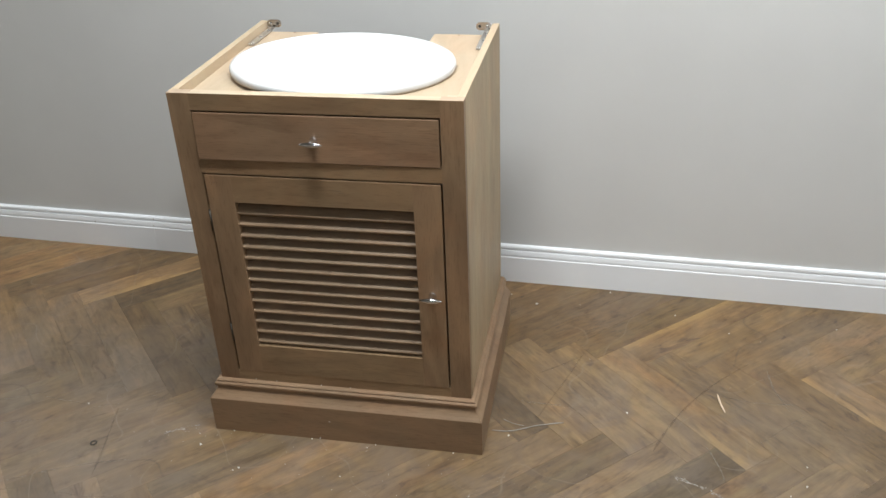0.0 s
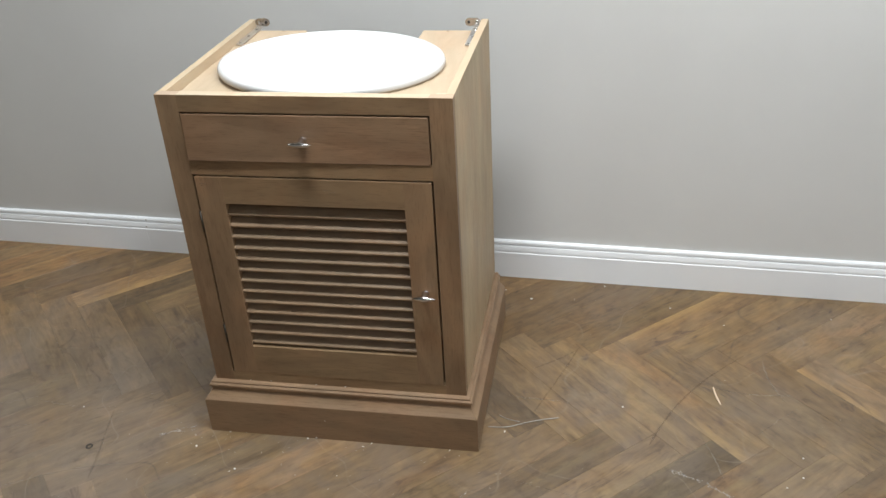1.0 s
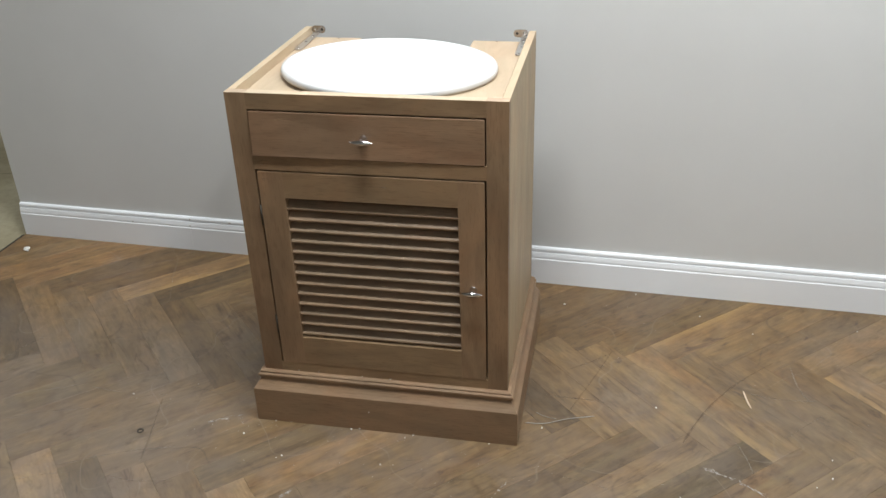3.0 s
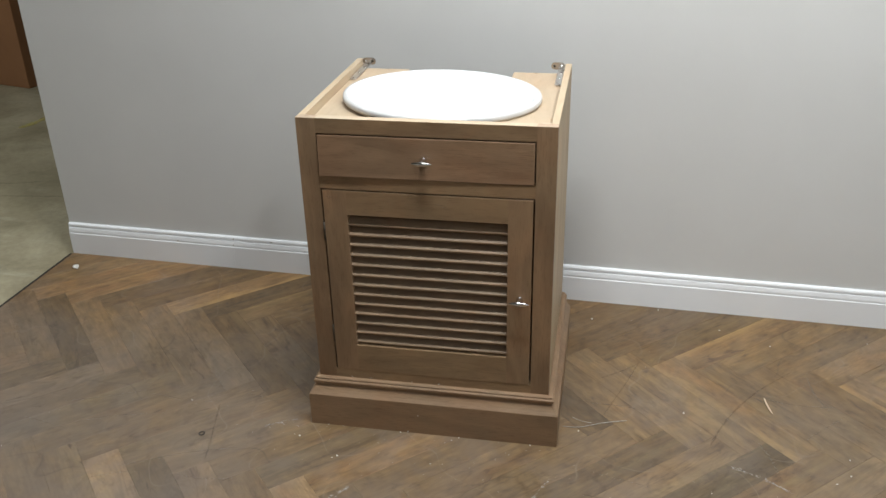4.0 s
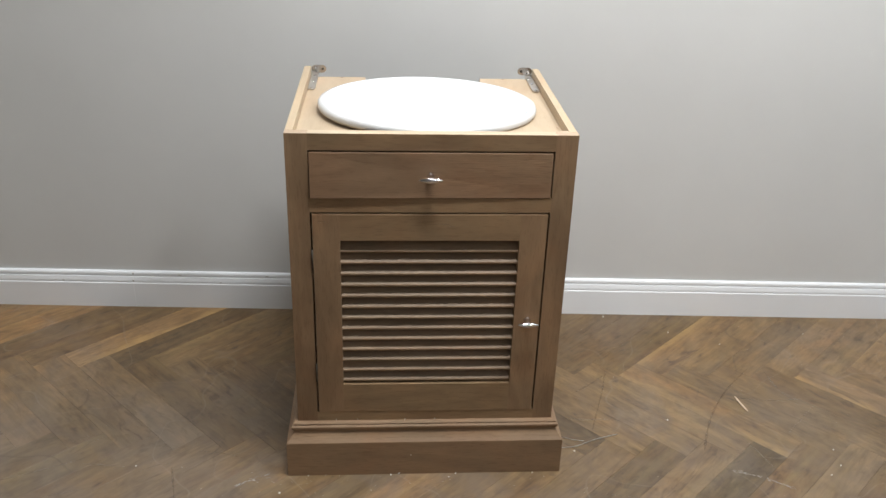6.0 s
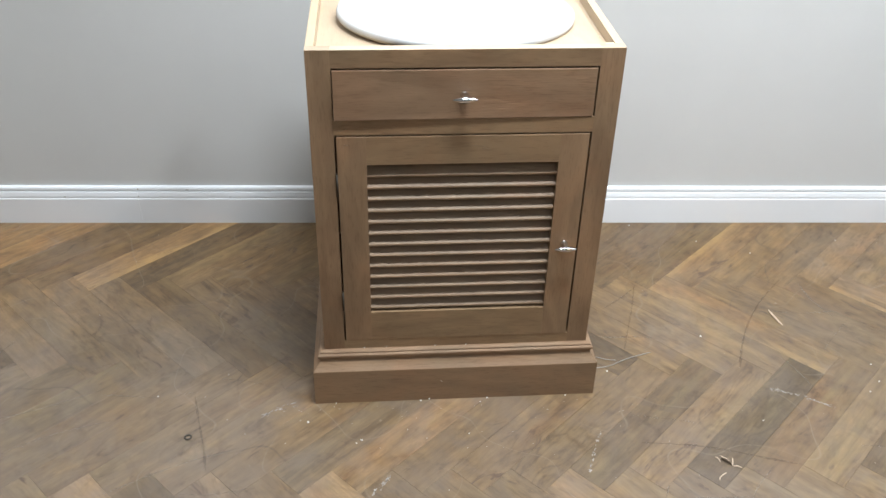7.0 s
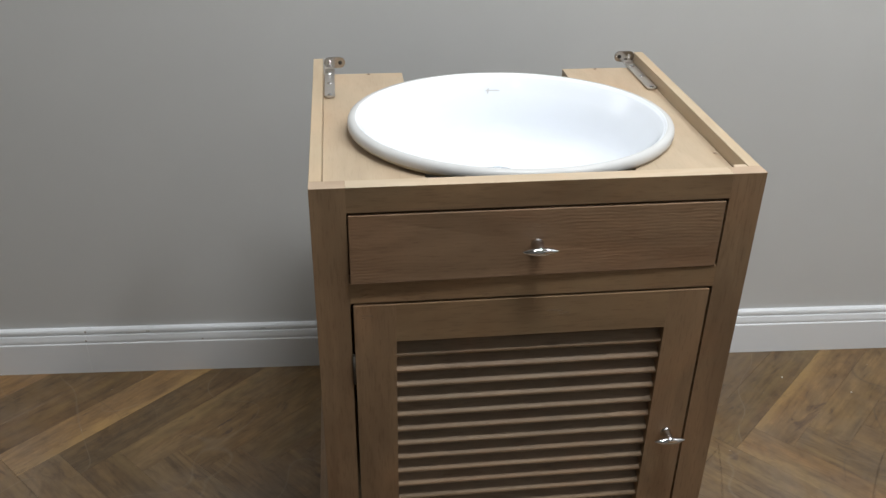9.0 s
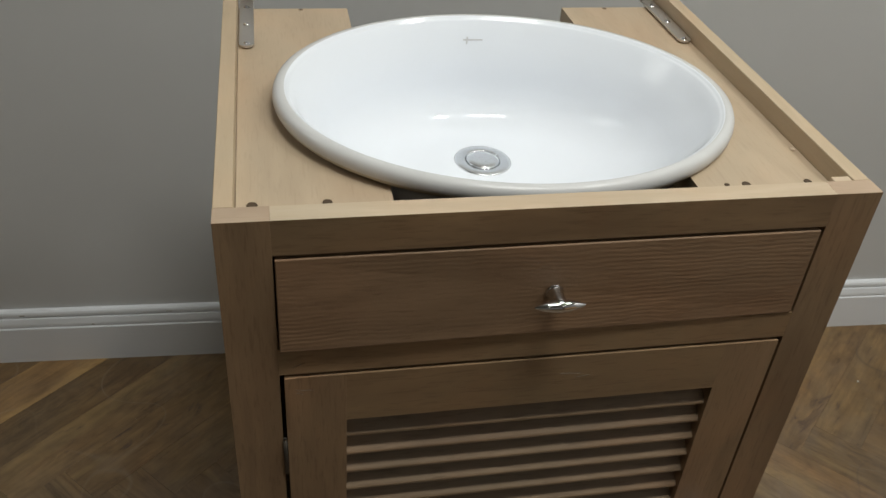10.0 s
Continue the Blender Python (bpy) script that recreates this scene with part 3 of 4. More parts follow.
def slat_mesh():
    prof = [(-0.036, 0.0045), (0.0015, 0.0045), (0.0034, 0.0041), (0.0046, 0.0030), (0.0050, 0.0014), (0.0050, -0.0028), (0.0042, -0.0040), (0.0026, -0.0045), (-0.036, -0.0045)]
    b = bmesh.new()
    ends = []
    ang = radians(42)
    for x in (-0.1922, 0.1922):
        ends.append([b.verts.new((x, -(u * math.cos(ang) + w * math.sin(ang)), -u * math.sin(ang) + w * math.cos(ang))) for u, w in prof])
    n = len(prof)
    for j in range(n):
        q = (j + 1) % n
        b.faces.new((ends[0][j], ends[0][q], ends[1][q], ends[1][j]))
    b.faces.new(ends[0][::-1])
    b.faces.new(ends[1])
    return b


SLATS = 13
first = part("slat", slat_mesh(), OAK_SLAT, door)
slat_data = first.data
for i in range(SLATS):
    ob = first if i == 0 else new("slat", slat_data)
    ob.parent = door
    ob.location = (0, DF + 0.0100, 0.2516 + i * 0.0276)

# butt hinges in the gap between door and stile
for z in (0.275, 0.565):
    h = part("hinge", tube([(-0.2522, DF - 0.0002, z - 0.024), (-0.2522, DF - 0.0002, z + 0.024)], 0.0021, 10), HINGE, cab, "small dull steel butt hinge", True)
    part("hinge_pin", tube([(-0.2522, DF - 0.0002, z + 0.0241), (-0.2522, DF - 0.0002, z + 0.027)], 0.0016, 8), HINGE, h)

# fixing brackets at the back of the side panels
def plate(length, width, thick):
    """A flat strap with round ends; runs along x, lies in xz."""
    b = bmesh.new()
    pts = []
    for k in range(13):
        a = math.pi / 2 + math.pi * k / 12
        pts.append((width / 2 + width / 2 * math.cos(a), width / 2 * math.sin(a)))
    for k in range(13):
        a = -math.pi / 2 + math.pi * k / 12
        pts.append((length - width / 2 + width / 2 * math.cos(a), width / 2 * math.sin(a)))
    lo = [b.verts.new((x, 0, z)) for x, z in pts]
    hi = [b.verts.new((x, thick, z)) for x, z in pts]
    b.faces.new(lo)
    b.faces.new(hi[::-1])
    for i in range(len(pts)):
        j = (i + 1) % len(pts)
        b.faces.new((lo[i], lo[j], hi[j], hi[i]))
    return b


for s in (-1, 1):
    # one leg lies on the deck along the side panel, the other stands up at the back and turns inwards
    edge = s * (HW - SIDE - 0.0015)
    x_mid = edge - s * 0.009
    br = part("wall_bracket", plate(0.146, 0.017, 0.0022), ZINC, cab, "zinc plated steel angle bracket")
    seat = pose(x_mid, 0.113, DECK + 0.0024, 90, 0, 90)
    br.matrix_local = seat
    def under(m):
        return seat.inverted() @ m
    riser = part("riser", box(-0.0085, 0.0085, 0, 0.0022, 0, 0.022, 0.0005, 1), ZINC, br)
    riser.matrix_local = under(pose(x_mid, B - 0.009, DECK + 0.001))
    tab = part("tab", plate(0.037, 0.0195, 0.0022), TAB, br, "steel tab with a screw hole, darkened for its reflections")
    tab.matrix_local = under(pose(edge if s < 0 else edge - 0.037, B - 0.0115, DECK + 0.0165))
    for y in (0.1215, 0.1780, 0.2330):
        sc = part("screw", lathe([(0.0001, 0.0042), (0.0024, 0.0037), (0.0044, 0.0018), (0.0050, 0)], 14)[0], CHROME, br, "", True)
        sc.matrix_local = under(pose(x_mid, y, DECK + 0.0024))
    for y in (0.1500, 0.2060):
        sl = part("slot", box(-0.0028, 0.0028, -0.0185, 0.0185, 0, 0.0004, 0.0002, 1), OAK_Y, br)
        sl.matrix_local = under(pose(x_mid, y, DECK + 0.0024))
    # a screw, and a hole drawn as a disc in the colour of shade
    for k, mat in ((0.0095, CHROME), (0.028, DARK)):
        x = edge - s * k
        ho = part("screw" if mat is CHROME else "hole", lathe([(0.0001, 0.0016), (0.0032, 0.0012), (0.0036, 0)], 12)[0], mat, br, "", True)
        ho.matrix_local = under(pose(x, B - 0.0113, DECK + 0.0165, 90))

# screw pockets along the front edge of the deck panels: discs coloured as shade
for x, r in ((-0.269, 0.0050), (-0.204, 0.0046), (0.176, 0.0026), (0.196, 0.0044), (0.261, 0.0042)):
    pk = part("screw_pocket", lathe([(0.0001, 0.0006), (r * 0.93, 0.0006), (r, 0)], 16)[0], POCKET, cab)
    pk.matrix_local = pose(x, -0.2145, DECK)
for x in (-0.205, 0.205):
    pk = part("screw_pocket", lathe([(0.0001, 0.0006), (0.0024, 0.0006), (0.0028, 0)], 16)[0], SHALLOW, cab)
    pk.matrix_local = pose(x, B - 0.029, DECK)

# ---- the basin ----
basin = tagged(new("wash_basin"), "white glazed oval under-counter wash basin resting in the cabinet top", "basin")
basin.matrix_world = CAB @ Matrix.Translation((BX, BY, DECK + 0.0006)) @ pose(0, 0, 0, 0.8, 0.8, 0)   # tilted to fit its outline in the camera's view
ratio = BB / BA
# outer wall, rim and bowl as one glazed shell: (share of the half width, height over the deck); the bowl leans back to its waste
SHELL = [(0.30, -0.125), (0.55, -0.112), (0.74, -0.085), (0.86, -0.045), (0.905, -0.012), (0.930, 0.0005), (0.970, 0.0022), (0.988, 0.0050), (0.997, 0.0090), (1.0, 0.0130), (0.9985, 0.0168), (0.992, 0.0200),
         (0.980, 0.0222), (0.964, 0.0230), (0.952, 0.0228), (0.9445, 0.0216), (0.941, 0.0202), (0.936, 0.0198), (0.928, 0.0178), (0.906, 0.0085), (0.870, -0.0055), (0.833, -0.0205), (0.796, -0.038), (0.752, -0.0565),
         (0.682, -0.0745), (0.575, -0.0905), (0.43, -0.1035), (0.28, -0.1068), (0.16, -0.107)]
DRAIN, LEAN_BACK = -0.107, 0.062
bm, rows = lathe([(r * BA, z) for r, z in SHELL], 96, 1.0, ratio)
bm.faces.new(rows[0][::-1])
for row, (r, z) in zip(rows, SHELL):
    for k, v in enumerate(row):
        shift = LEAN_BACK * min(1.0, max(0.0, -z / 0.107)) ** 2.0
        v.co.y += shift
        if r < 0.2:
            v.co.x, v.co.y = 0.032 * math.cos(2 * math.pi * k / 96), LEAN_BACK + 0.032 * math.sin(2 * math.pi * k / 96)
shell = part("shell", bm, CERAMIC, basin, "", True)
def share(c):
    return math.hypot(c.x / BA, c.y / BB)


# the rim is greyer than the bowl, its underside brown
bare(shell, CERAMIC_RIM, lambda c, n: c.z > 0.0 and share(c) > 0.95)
bare(shell, RIM_UNDER, lambda c, n: -0.004 < c.z < 0.0082 and share(c) > 0.91 and n.z < 0.25)
dr = part("drain", lathe([(0.0001, DRAIN - 0.004), (0.0208, DRAIN - 0.004), (0.0212, DRAIN + 0.0010), (0.0220, DRAIN + 0.0016), (0.0325, DRAIN + 0.0014), (0.0345, DRAIN + 0.0002), (0.033, DRAIN - 0.006), (0.0001, DRAIN - 0.006)], 40)[0], WASTE, basin, "chrome waste ring", True)
dr.location = (0, LEAN_BACK, 0)
part("plug", lathe([(0.0001, DRAIN + 0.0034), (0.014, DRAIN + 0.0032), (0.0192, DRAIN + 0.0024), (0.0200, DRAIN + 0.0012), (0.0200, DRAIN - 0.0035), (0.0001, DRAIN - 0.0035)], 32)[0], WASTE, dr, "domed chrome waste plug", True)
# a small grey printed bar on the back wall of the bowl
bar = bmesh.new()
def wall_point(x, z):
    """A point just in front of the bowl's back wall."""
    k = next(i for i in range(18, len(SHELL) - 1) if SHELL[i][1] >= z >= SHELL[i + 1][1])
    (r0, z0), (r1, z1) = SHELL[k], SHELL[k + 1]
    r = r0 + (r1 - r0) * (z0 - z) / (z0 - z1)
    shift = LEAN_BACK * min(1.0, max(0.0, -z / 0.107)) ** 2.0
    return (x, BB * r * math.sqrt(1 - (x / (BA * r)) ** 2) + shift - 0.0007, z)


for k in range(8):
    x0, x1 = -0.0115 + 0.003 * k, -0.0115 + 0.003 * (k + 1)
    bar.faces.new([bar.verts.new(wall_point(*p)) for p in ((x0, -0.0030), (x1, -0.0030), (x1, -0.0014), (x0, -0.0014))])
bar.faces.new([bar.verts.new(wall_point(*p)) for p in ((-0.0085, -0.0070), (-0.0065, -0.0070), (-0.0055, 0.0010), (-0.0075, 0.0010))])
part("printed_mark", bar, GREY_PRINT, basin, "small grey printed bars")

# ---- small things on the floor and cartons ----
def carton(name, sx, sy, sz, body_mat, top_mat, label):
    """A closed cardboard box: body with soft edges, two top flaps meeting at a taped seam."""
    thing = tagged(new(name), label, "cardboard box")
    part("body", box(0, sx, 0, sy, 0, sz - 0.0018, 0.006, 3), body_mat, thing)
    part("flap", box(0.0025, sx - 0.0025, 0.0025, sy / 2 - 0.001, sz - 0.0022, sz + 0.0012, 0.0014, 2), top_mat, thing)
    part("flap", box(0.0025, sx - 0.0025, sy / 2 + 0.001, sy - 0.0025, sz - 0.0022, sz + 0.0012, 0.0014, 2), top_mat, thing)
    return thing


near = carton("cardboard_box", 0.52, 0.42, 0.91, CARTON, CARTON_TOP, "closed brown cardboard box with a printed mark standing on the floor")
near.matrix_world = pose(0.564, -1.978, 0.0, 0, 0, 16.0) @ Matrix.Translation((0, -0.42, 0.0))
# framed label printed on the side that faces the room
bm = bmesh.new()
bm.faces.new([bm.verts.new(p) for p in ((-0.0006, 0.386, 0.749), (-0.0006, 0.261, 0.749), (-0.0006, 0.261, 0.875), (-0.0006, 0.386, 0.875))])
mark = part("printed_mark", bm, PRINT_DARK, near, "black outlined square print")
bm = bmesh.new()
bm.faces.new([bm.verts.new(p) for p in ((-0.0012, 0.382, 0.753), (-0.0012, 0.265, 0.753), (-0.0012, 0.265, 0.871), (-0.0012, 0.382, 0.871))])
part("mark_field", bm, PRINT_BLUE, mark)

far = carton("cardboard_box", 0.75, 0.55, 1.35, CARTON_FAR, CARTON_FAR, "tall brown cardboard box standing on the concrete")
far.matrix_world = pose(-3.204, 1.985, -0.016, 0, 0, 78.0)
# ---- litter ----
def smooth(points, steps=5):
    """Points along a soft curve through the given ones."""
    pts = [Vector((*p, 0)) if len(p) == 2 else Vector(p) for p in points]
    out = []
    for i in range(len(pts) - 1):
        p0, p1, p2, p3 = pts[max(i - 1, 0)], pts[i], pts[i + 1], pts[min(i + 2, len(pts) - 1)]
        for k in range(steps):
            t = k / steps
            out.append(0.5 * ((2 * p1) + (p2 - p0) * t + (2 * p0 - 5 * p1 + 4 * p2 - p3) * t * t + (3 * p1 - p0 - 3 * p2 + p3) * t ** 3))
    return out + [pts[-1]]


def ribbon(points, width, z, jag=0.0, seed=0):
    """A thin flat strip on the ground, tapered at both ends."""
    rnd = random.Random(seed)
    pts = smooth(points)
    b = bmesh.new()
    rows = []
    for i, p in enumerate(pts):
        d = (pts[min(i + 1, len(pts) - 1)] - pts[max(i - 1, 0)]).normalized()
        nrm = Vector((-d.y, d.x, 0))
        share = min(1.0, i / 2 + 0.15, (len(pts) - 1 - i) / 2 + 0.15)
        w = width / 2 * share * (1 + rnd.uniform(-jag, jag))
        rows.append((b.verts.new((p.x + nrm.x * w, p.y + nrm.y * w, z)), b.verts.new((p.x - nrm.x * w, p.y - nrm.y * w, z))))
    for (a, c), (e, g) in zip(rows, rows[1:]):
        b.faces.new((a, c, g, e))
    return b


def smear(points, width, z, seed=0, count=20):
    """Broken chalky strokes strewn along a line: short tapered flakes that mostly follow it."""
    rnd = random.Random(seed)
    pts = smooth(points)
    out = []
    for k in range(count):
        i = min(int(abs(rnd.gauss(0.5, 0.28)) * len(pts)), len(pts) - 2)
        p, q = pts[i], pts[i + 1]
        d = (q - p).normalized()
        turn = rnd.gauss(0, 0.35)
        d = Vector((d.x * math.cos(turn) - d.y * math.sin(turn), d.x * math.sin(turn) + d.y * math.cos(turn), 0))
        c = p + Vector((-d.y, d.x, 0)) * rnd.gauss(0, width * 0.3)
        half = rnd.uniform(0.002, 0.010)
        out.append(ribbon([tuple((c - d * half)[:2]), tuple(c[:2]), tuple((c + d * half)[:2])], rnd.uniform(0.0008, 0.0028), z + 0.00001 * k, 0.6, seed * 50 + k))
    return join(*out)


def crumb(size, seed, flat=0.6):
    """An angular crumb."""
    rnd = random.Random(seed)
    b = bmesh.new()
    bmesh.ops.create_icosphere(b, subdivisions=1, radius=size / 2)
    for v in b.verts:
        v.co *= rnd.uniform(0.6, 1.25)
        v.co.z *= flat
    low = min(v.co.z for v in b.verts)
    for v in b.verts:
        v.co.z -= low
    return b


def thing(name, bm, mat, label, category, place=(0, 0, 0), group="", smooth_faces=False):
    ob = tagged(part(name, bm, mat, None, "", smooth_faces), label, category, group)
    ob.location = place
    return ob


FLAT = 0.0006
ring_bm, _ = lathe([(0.0046, 0.0), (0.0085, 0.0), (0.0088, 0.0009), (0.0082, 0.0018), (0.0050, 0.0018), (0.0046, 0.0009), (0.0046, 0.0)], 28)
thing("washer", ring_bm, STEEL_DARK, "small dark steel washer lying on the floorboards", "washer", (-0.568, -0.916, FLAT), smooth_faces=True)
thing("wood_splinter", tube(smooth([(0.892, -0.467, 0.0035), (0.897, -0.499, 0.004), (0.907, -0.533, 0.003)], 4), 0.0024, 6, [0.4, 0.8, 1, 1, 1, 1, 1, 0.8, 0.4]), SPLINTER, "pale wood splinter lying on the floorboards", "splinter")
thing("wire", tube(smooth([(0.366, -0.697, 0.0022), (0.411, -0.691, 0.002), (0.467, -0.662, 0.002), (0.529, -0.639, 0.002)]), 0.0009, 6), DULL_WIRE, "thin bright wire lying beside the plinth", "wire", smooth_faces=True)
thing("wire", tube(smooth([(0.386, -0.653, 0.002), (0.41, -0.664, 0.002), (0.437, -0.668, 0.002)]), 0.0007, 6), DULL_WIRE, "short thin wire lying beside the plinth", "wire", smooth_faces=True)
bundle = tagged(new("twig_bundle"), "dry broken twig with pale splinters on the floorboards", "twig")
bundle.location, bundle.scale = (0.613, -1.005, FLAT), (0.75, 0.75, 0.75)
part("stalk", tube(smooth([(-0.012, 0.012, 0.003), (0.0, 0.0, 0.007), (0.014, -0.014, 0.004)], 4), 0.0032, 7, [0.5, 0.8, 1, 1.2, 1.1, 1, 0.9, 0.7, 0.4]), BARK, bundle)
for k, (p, q) in enumerate([((-0.012, 0.02, 0.004), (0.012, -0.014, 0.006)), ((0.012, -0.018, 0.004), (0.018, 0.008, 0.008)), ((0.013, -0.019, 0.003), (0.038, -0.024, 0.002)),
                            ((-0.028, 0.018, 0.002), (-0.018, -0.002, 0.002)), ((-0.012, -0.043, 0.002), (-0.034, -0.058, 0.002)), ((-0.038, -0.06, 0.002), (-0.04, -0.07, 0.002))]):
    mid = tuple((a + c) / 2 + 0.002 for a, c in zip(p, q))
    part("splinter", tube(smooth([p, mid, q], 3), 0.0013, 6, [0.4, 0.8, 1, 1, 1, 0.8, 0.4]), SPLINTER, bundle)

CRUMBS = [(-0.077, -0.792, 9), (-0.051, -0.806, 6), (-0.031, -0.800, 9), (-0.184, -0.930, 7), (-0.248, -0.813, 5), (-0.217, -0.793, 5), (0.056, -0.913, 5), (0.088, -0.811, 5), (0.105, -0.798, 5),
          (-0.308, -0.873, 7), (0.677, -0.576, 7), (1.076, -0.69, 6), (1.068, -0.753, 6), (1.031, -0.788, 5), (-0.664, -0.785, 5), (0.603, -0.036, 7), (0.790, -0.126, 6), (0.316, -0.093, 7), (0.397, -0.133, 8),
          (0.933, -0.192, 6), (1.218, -0.123, 5), (-0.195, -0.939, 5), (0.407, -0.708, 6), (0.291, -0.791, 6), (0.737, -0.881, 5)]
for i, (x, y, mm) in enumerate(CRUMBS):
    thing("plaster_crumb", crumb(mm / 1200, 50 + i), SPECK, "tiny white plaster crumb on the floorboards", "crumb", (x, y, FLAT), "plaster crumbs")
# fine plaster dust: specks too small to count, thickest along the plinth
rnd = random.Random(31)
specks = []
for k in range(150):
    if k < 70:
        x, y = rnd.uniform(-0.45, 0.55), -0.80 - abs(rnd.gauss(0, 0.11))
    else:
        x, y = rnd.uniform(-1.2, 1.4), rnd.uniform(-1.5, -0.05)
    if -0.36 < x < 0.37 and y > -0.78:
        continue
    b = crumb(rnd.uniform(0.0008, 0.0019), 300 + k, 0.5)
    bmesh.ops.translate(b, vec=(x, y, FLAT), verts=b.verts)
    specks.append(b)
tagged(part("plaster_dust", join(*specks), SPECK), "fine white plaster dust specks strewn over the floorboards", "dust", kind="stuff")
scrap = tagged(part("paper_scrap", join(crumb(0.032, 8, 0.35), crumb(0.02, 9, 0.6)), SPECK), "crumpled white paper scrap on the floorboards by the wall end", "paper scrap")
scrap.location = (-1.473, -0.124, FLAT)
thing("paper_scrap", crumb(0.05, 12, 0.2), SPECK, "flattened white paper scrap on the concrete", "paper scrap", (-2.718, 0.95, -0.0155))
thing("wood_offcut", tube([(-2.517, 1.264, -0.008), (-2.434, 1.184, -0.008)], 0.008, 6), STEEL_DARK, "small dark offcut on the concrete", "offcut")
# crumbs on the plinth ledge and on the deck
for x, y, z, mm in ((-0.035, F - 0.027, 0.055, 3.5),):
    ob = part("filler_dot", crumb(mm / 1000, 77, 1.0), SPECK, cab)
    ob.location = (x, y, z)
for i, (x, y) in enumerate(((-0.21, F - 0.008), (-0.05, F - 0.009), (0.02, F - 0.009), (-0.16, F - 0.008))):
    ob = thing("plaster_crumb", crumb(0.003, 90 + i), SPECK, "tiny white plaster crumb on the plinth moulding", "crumb", (0, 0, 0), "plaster crumbs")
    ob.matrix_world = CAB @ Matrix.Translation((x, y, 0.1488))
ob = thing("wood_chip", crumb(0.006, 96), SPLINTER, "tiny pale wood chip on the cabinet deck", "chip")
ob.matrix_world = CAB @ Matrix.Translation((0.276, -0.155, DECK))

# ---- herringbone floor ----
PW, PL, U0, V0, GAP, THICK = 0.0905, 0.505, 0.157, 0.674, 0.00015, 0.014


def clip(poly, axis, limit, keep):
    """Cut a plan polygon by an upright plane."""
    out = []
    for p, q in zip(poly, poly[1:] + poly[:1]):
        a, b = (p[axis] - limit) * keep, (q[axis] - limit) * keep
        if a >= 0:
            out.append(p)
        if a * b < 0:
            t = a / (a - b)
            out.append((p[0] + (q[0] - p[0]) * t, p[1] + (q[1] - p[1]) * t))
    return out


def plank_mesh(poly, edge=0.0003):
    """A board of the given plan outline with eased upper edges."""
    b = bmesh.new()
    cx, cy = sum(p[0] for p in poly) / len(poly), sum(p[1] for p in poly) / len(poly)
    def ring(z, inset):
        out = []
        for x, y in poly:
            d = Vector((cx - x, cy - y))
            d = Vector((math.copysign(inset, d.x), math.copysign(inset, d.y))) if inset else Vector((0, 0))
            out.append(b.verts.new((x + d.x, y + d.y, z)))
        return out
    r0, r1, r2 = ring(-THICK, 0), ring(-edge, 0), ring(0, edge)
    n = len(poly)
    for lo, hi in ((r0, r1), (r1, r2)):
        for i in range(n):
            j = (i + 1) % n
            b.faces.new((lo[i], lo[j], hi[j], hi[i]))
    b.faces.new(r2)
    return b


def to_world(u, v):
    return ((u + v) / math.sqrt(2), (u - v) / math.sqrt(2))


floor = tagged(new("floor"), "worn brown oak herringbone parquet floor with dust and scratches", "floor", kind="structure")
whole_mesh = None
rng = random.Random(4)
rest = []
count = 0
# tones of boards that stand out, row by row of the pattern: place in the row, share of the usual brightness
ROW_H_MIDDLE = {-14: 0.9, -13: 0.92, -12: 0.95, -11: 0.97, -10: 0.98, -9: 1.0, -8: 0.96, -7: 0.9, -6: 1.14, -5: 0.9, -4: 0.96, -3: 0.9, -2: 0.72, -1: 1.04, 0: 0.68, 1: 0.86, 2: 1.1, 3: 0.76}
# board -9 in this row is toned down for shade beside the cabinet
ROW_V_MIDDLE = {-18: 1.06, -17: 0.94, -16: 0.74, -15: 1.06, -14: 0.97, -13: 1.0, -12: 1.08, -11: 0.78, -10: 0.98, -9: 0.86, -4: 0.72, -3: 0.98, -2: 1.06, -1: 1.08, 0: 1.05, 1: 0.97, 2: 0.94, 3: 0.85, 4: 1.15, 5: 1.05}
ROW_H_BACK = {-18: 0.9, -17: 1.1, -16: 1.12, -15: 1.12, -14: 0.82, -13: 0.82, -12: 1.3, -11: 0.78, -10: 0.98, -9: 0.95, -3: 0.8, -2: 0.76, -1: 0.78, 0: 0.76, 1: 1.0, 2: 0.95, 3: 0.92, 4: 1.08, 5: 1.02}
ROW_V_FRONT = {-12: 0.95, -11: 1.35, -10: 0.8, -9: 1.08, -8: 0.95, -7: 1.32, -6: 0.85, -5: 0.95, -4: 0.92, -3: 1.1, -2: 1.05, -1: 0.9}
TONES = {("H", 0): ROW_H_MIDDLE, ("V", 0): ROW_V_MIDDLE, ("H", -1): ROW_H_BACK, ("V", 1): ROW_V_FRONT}
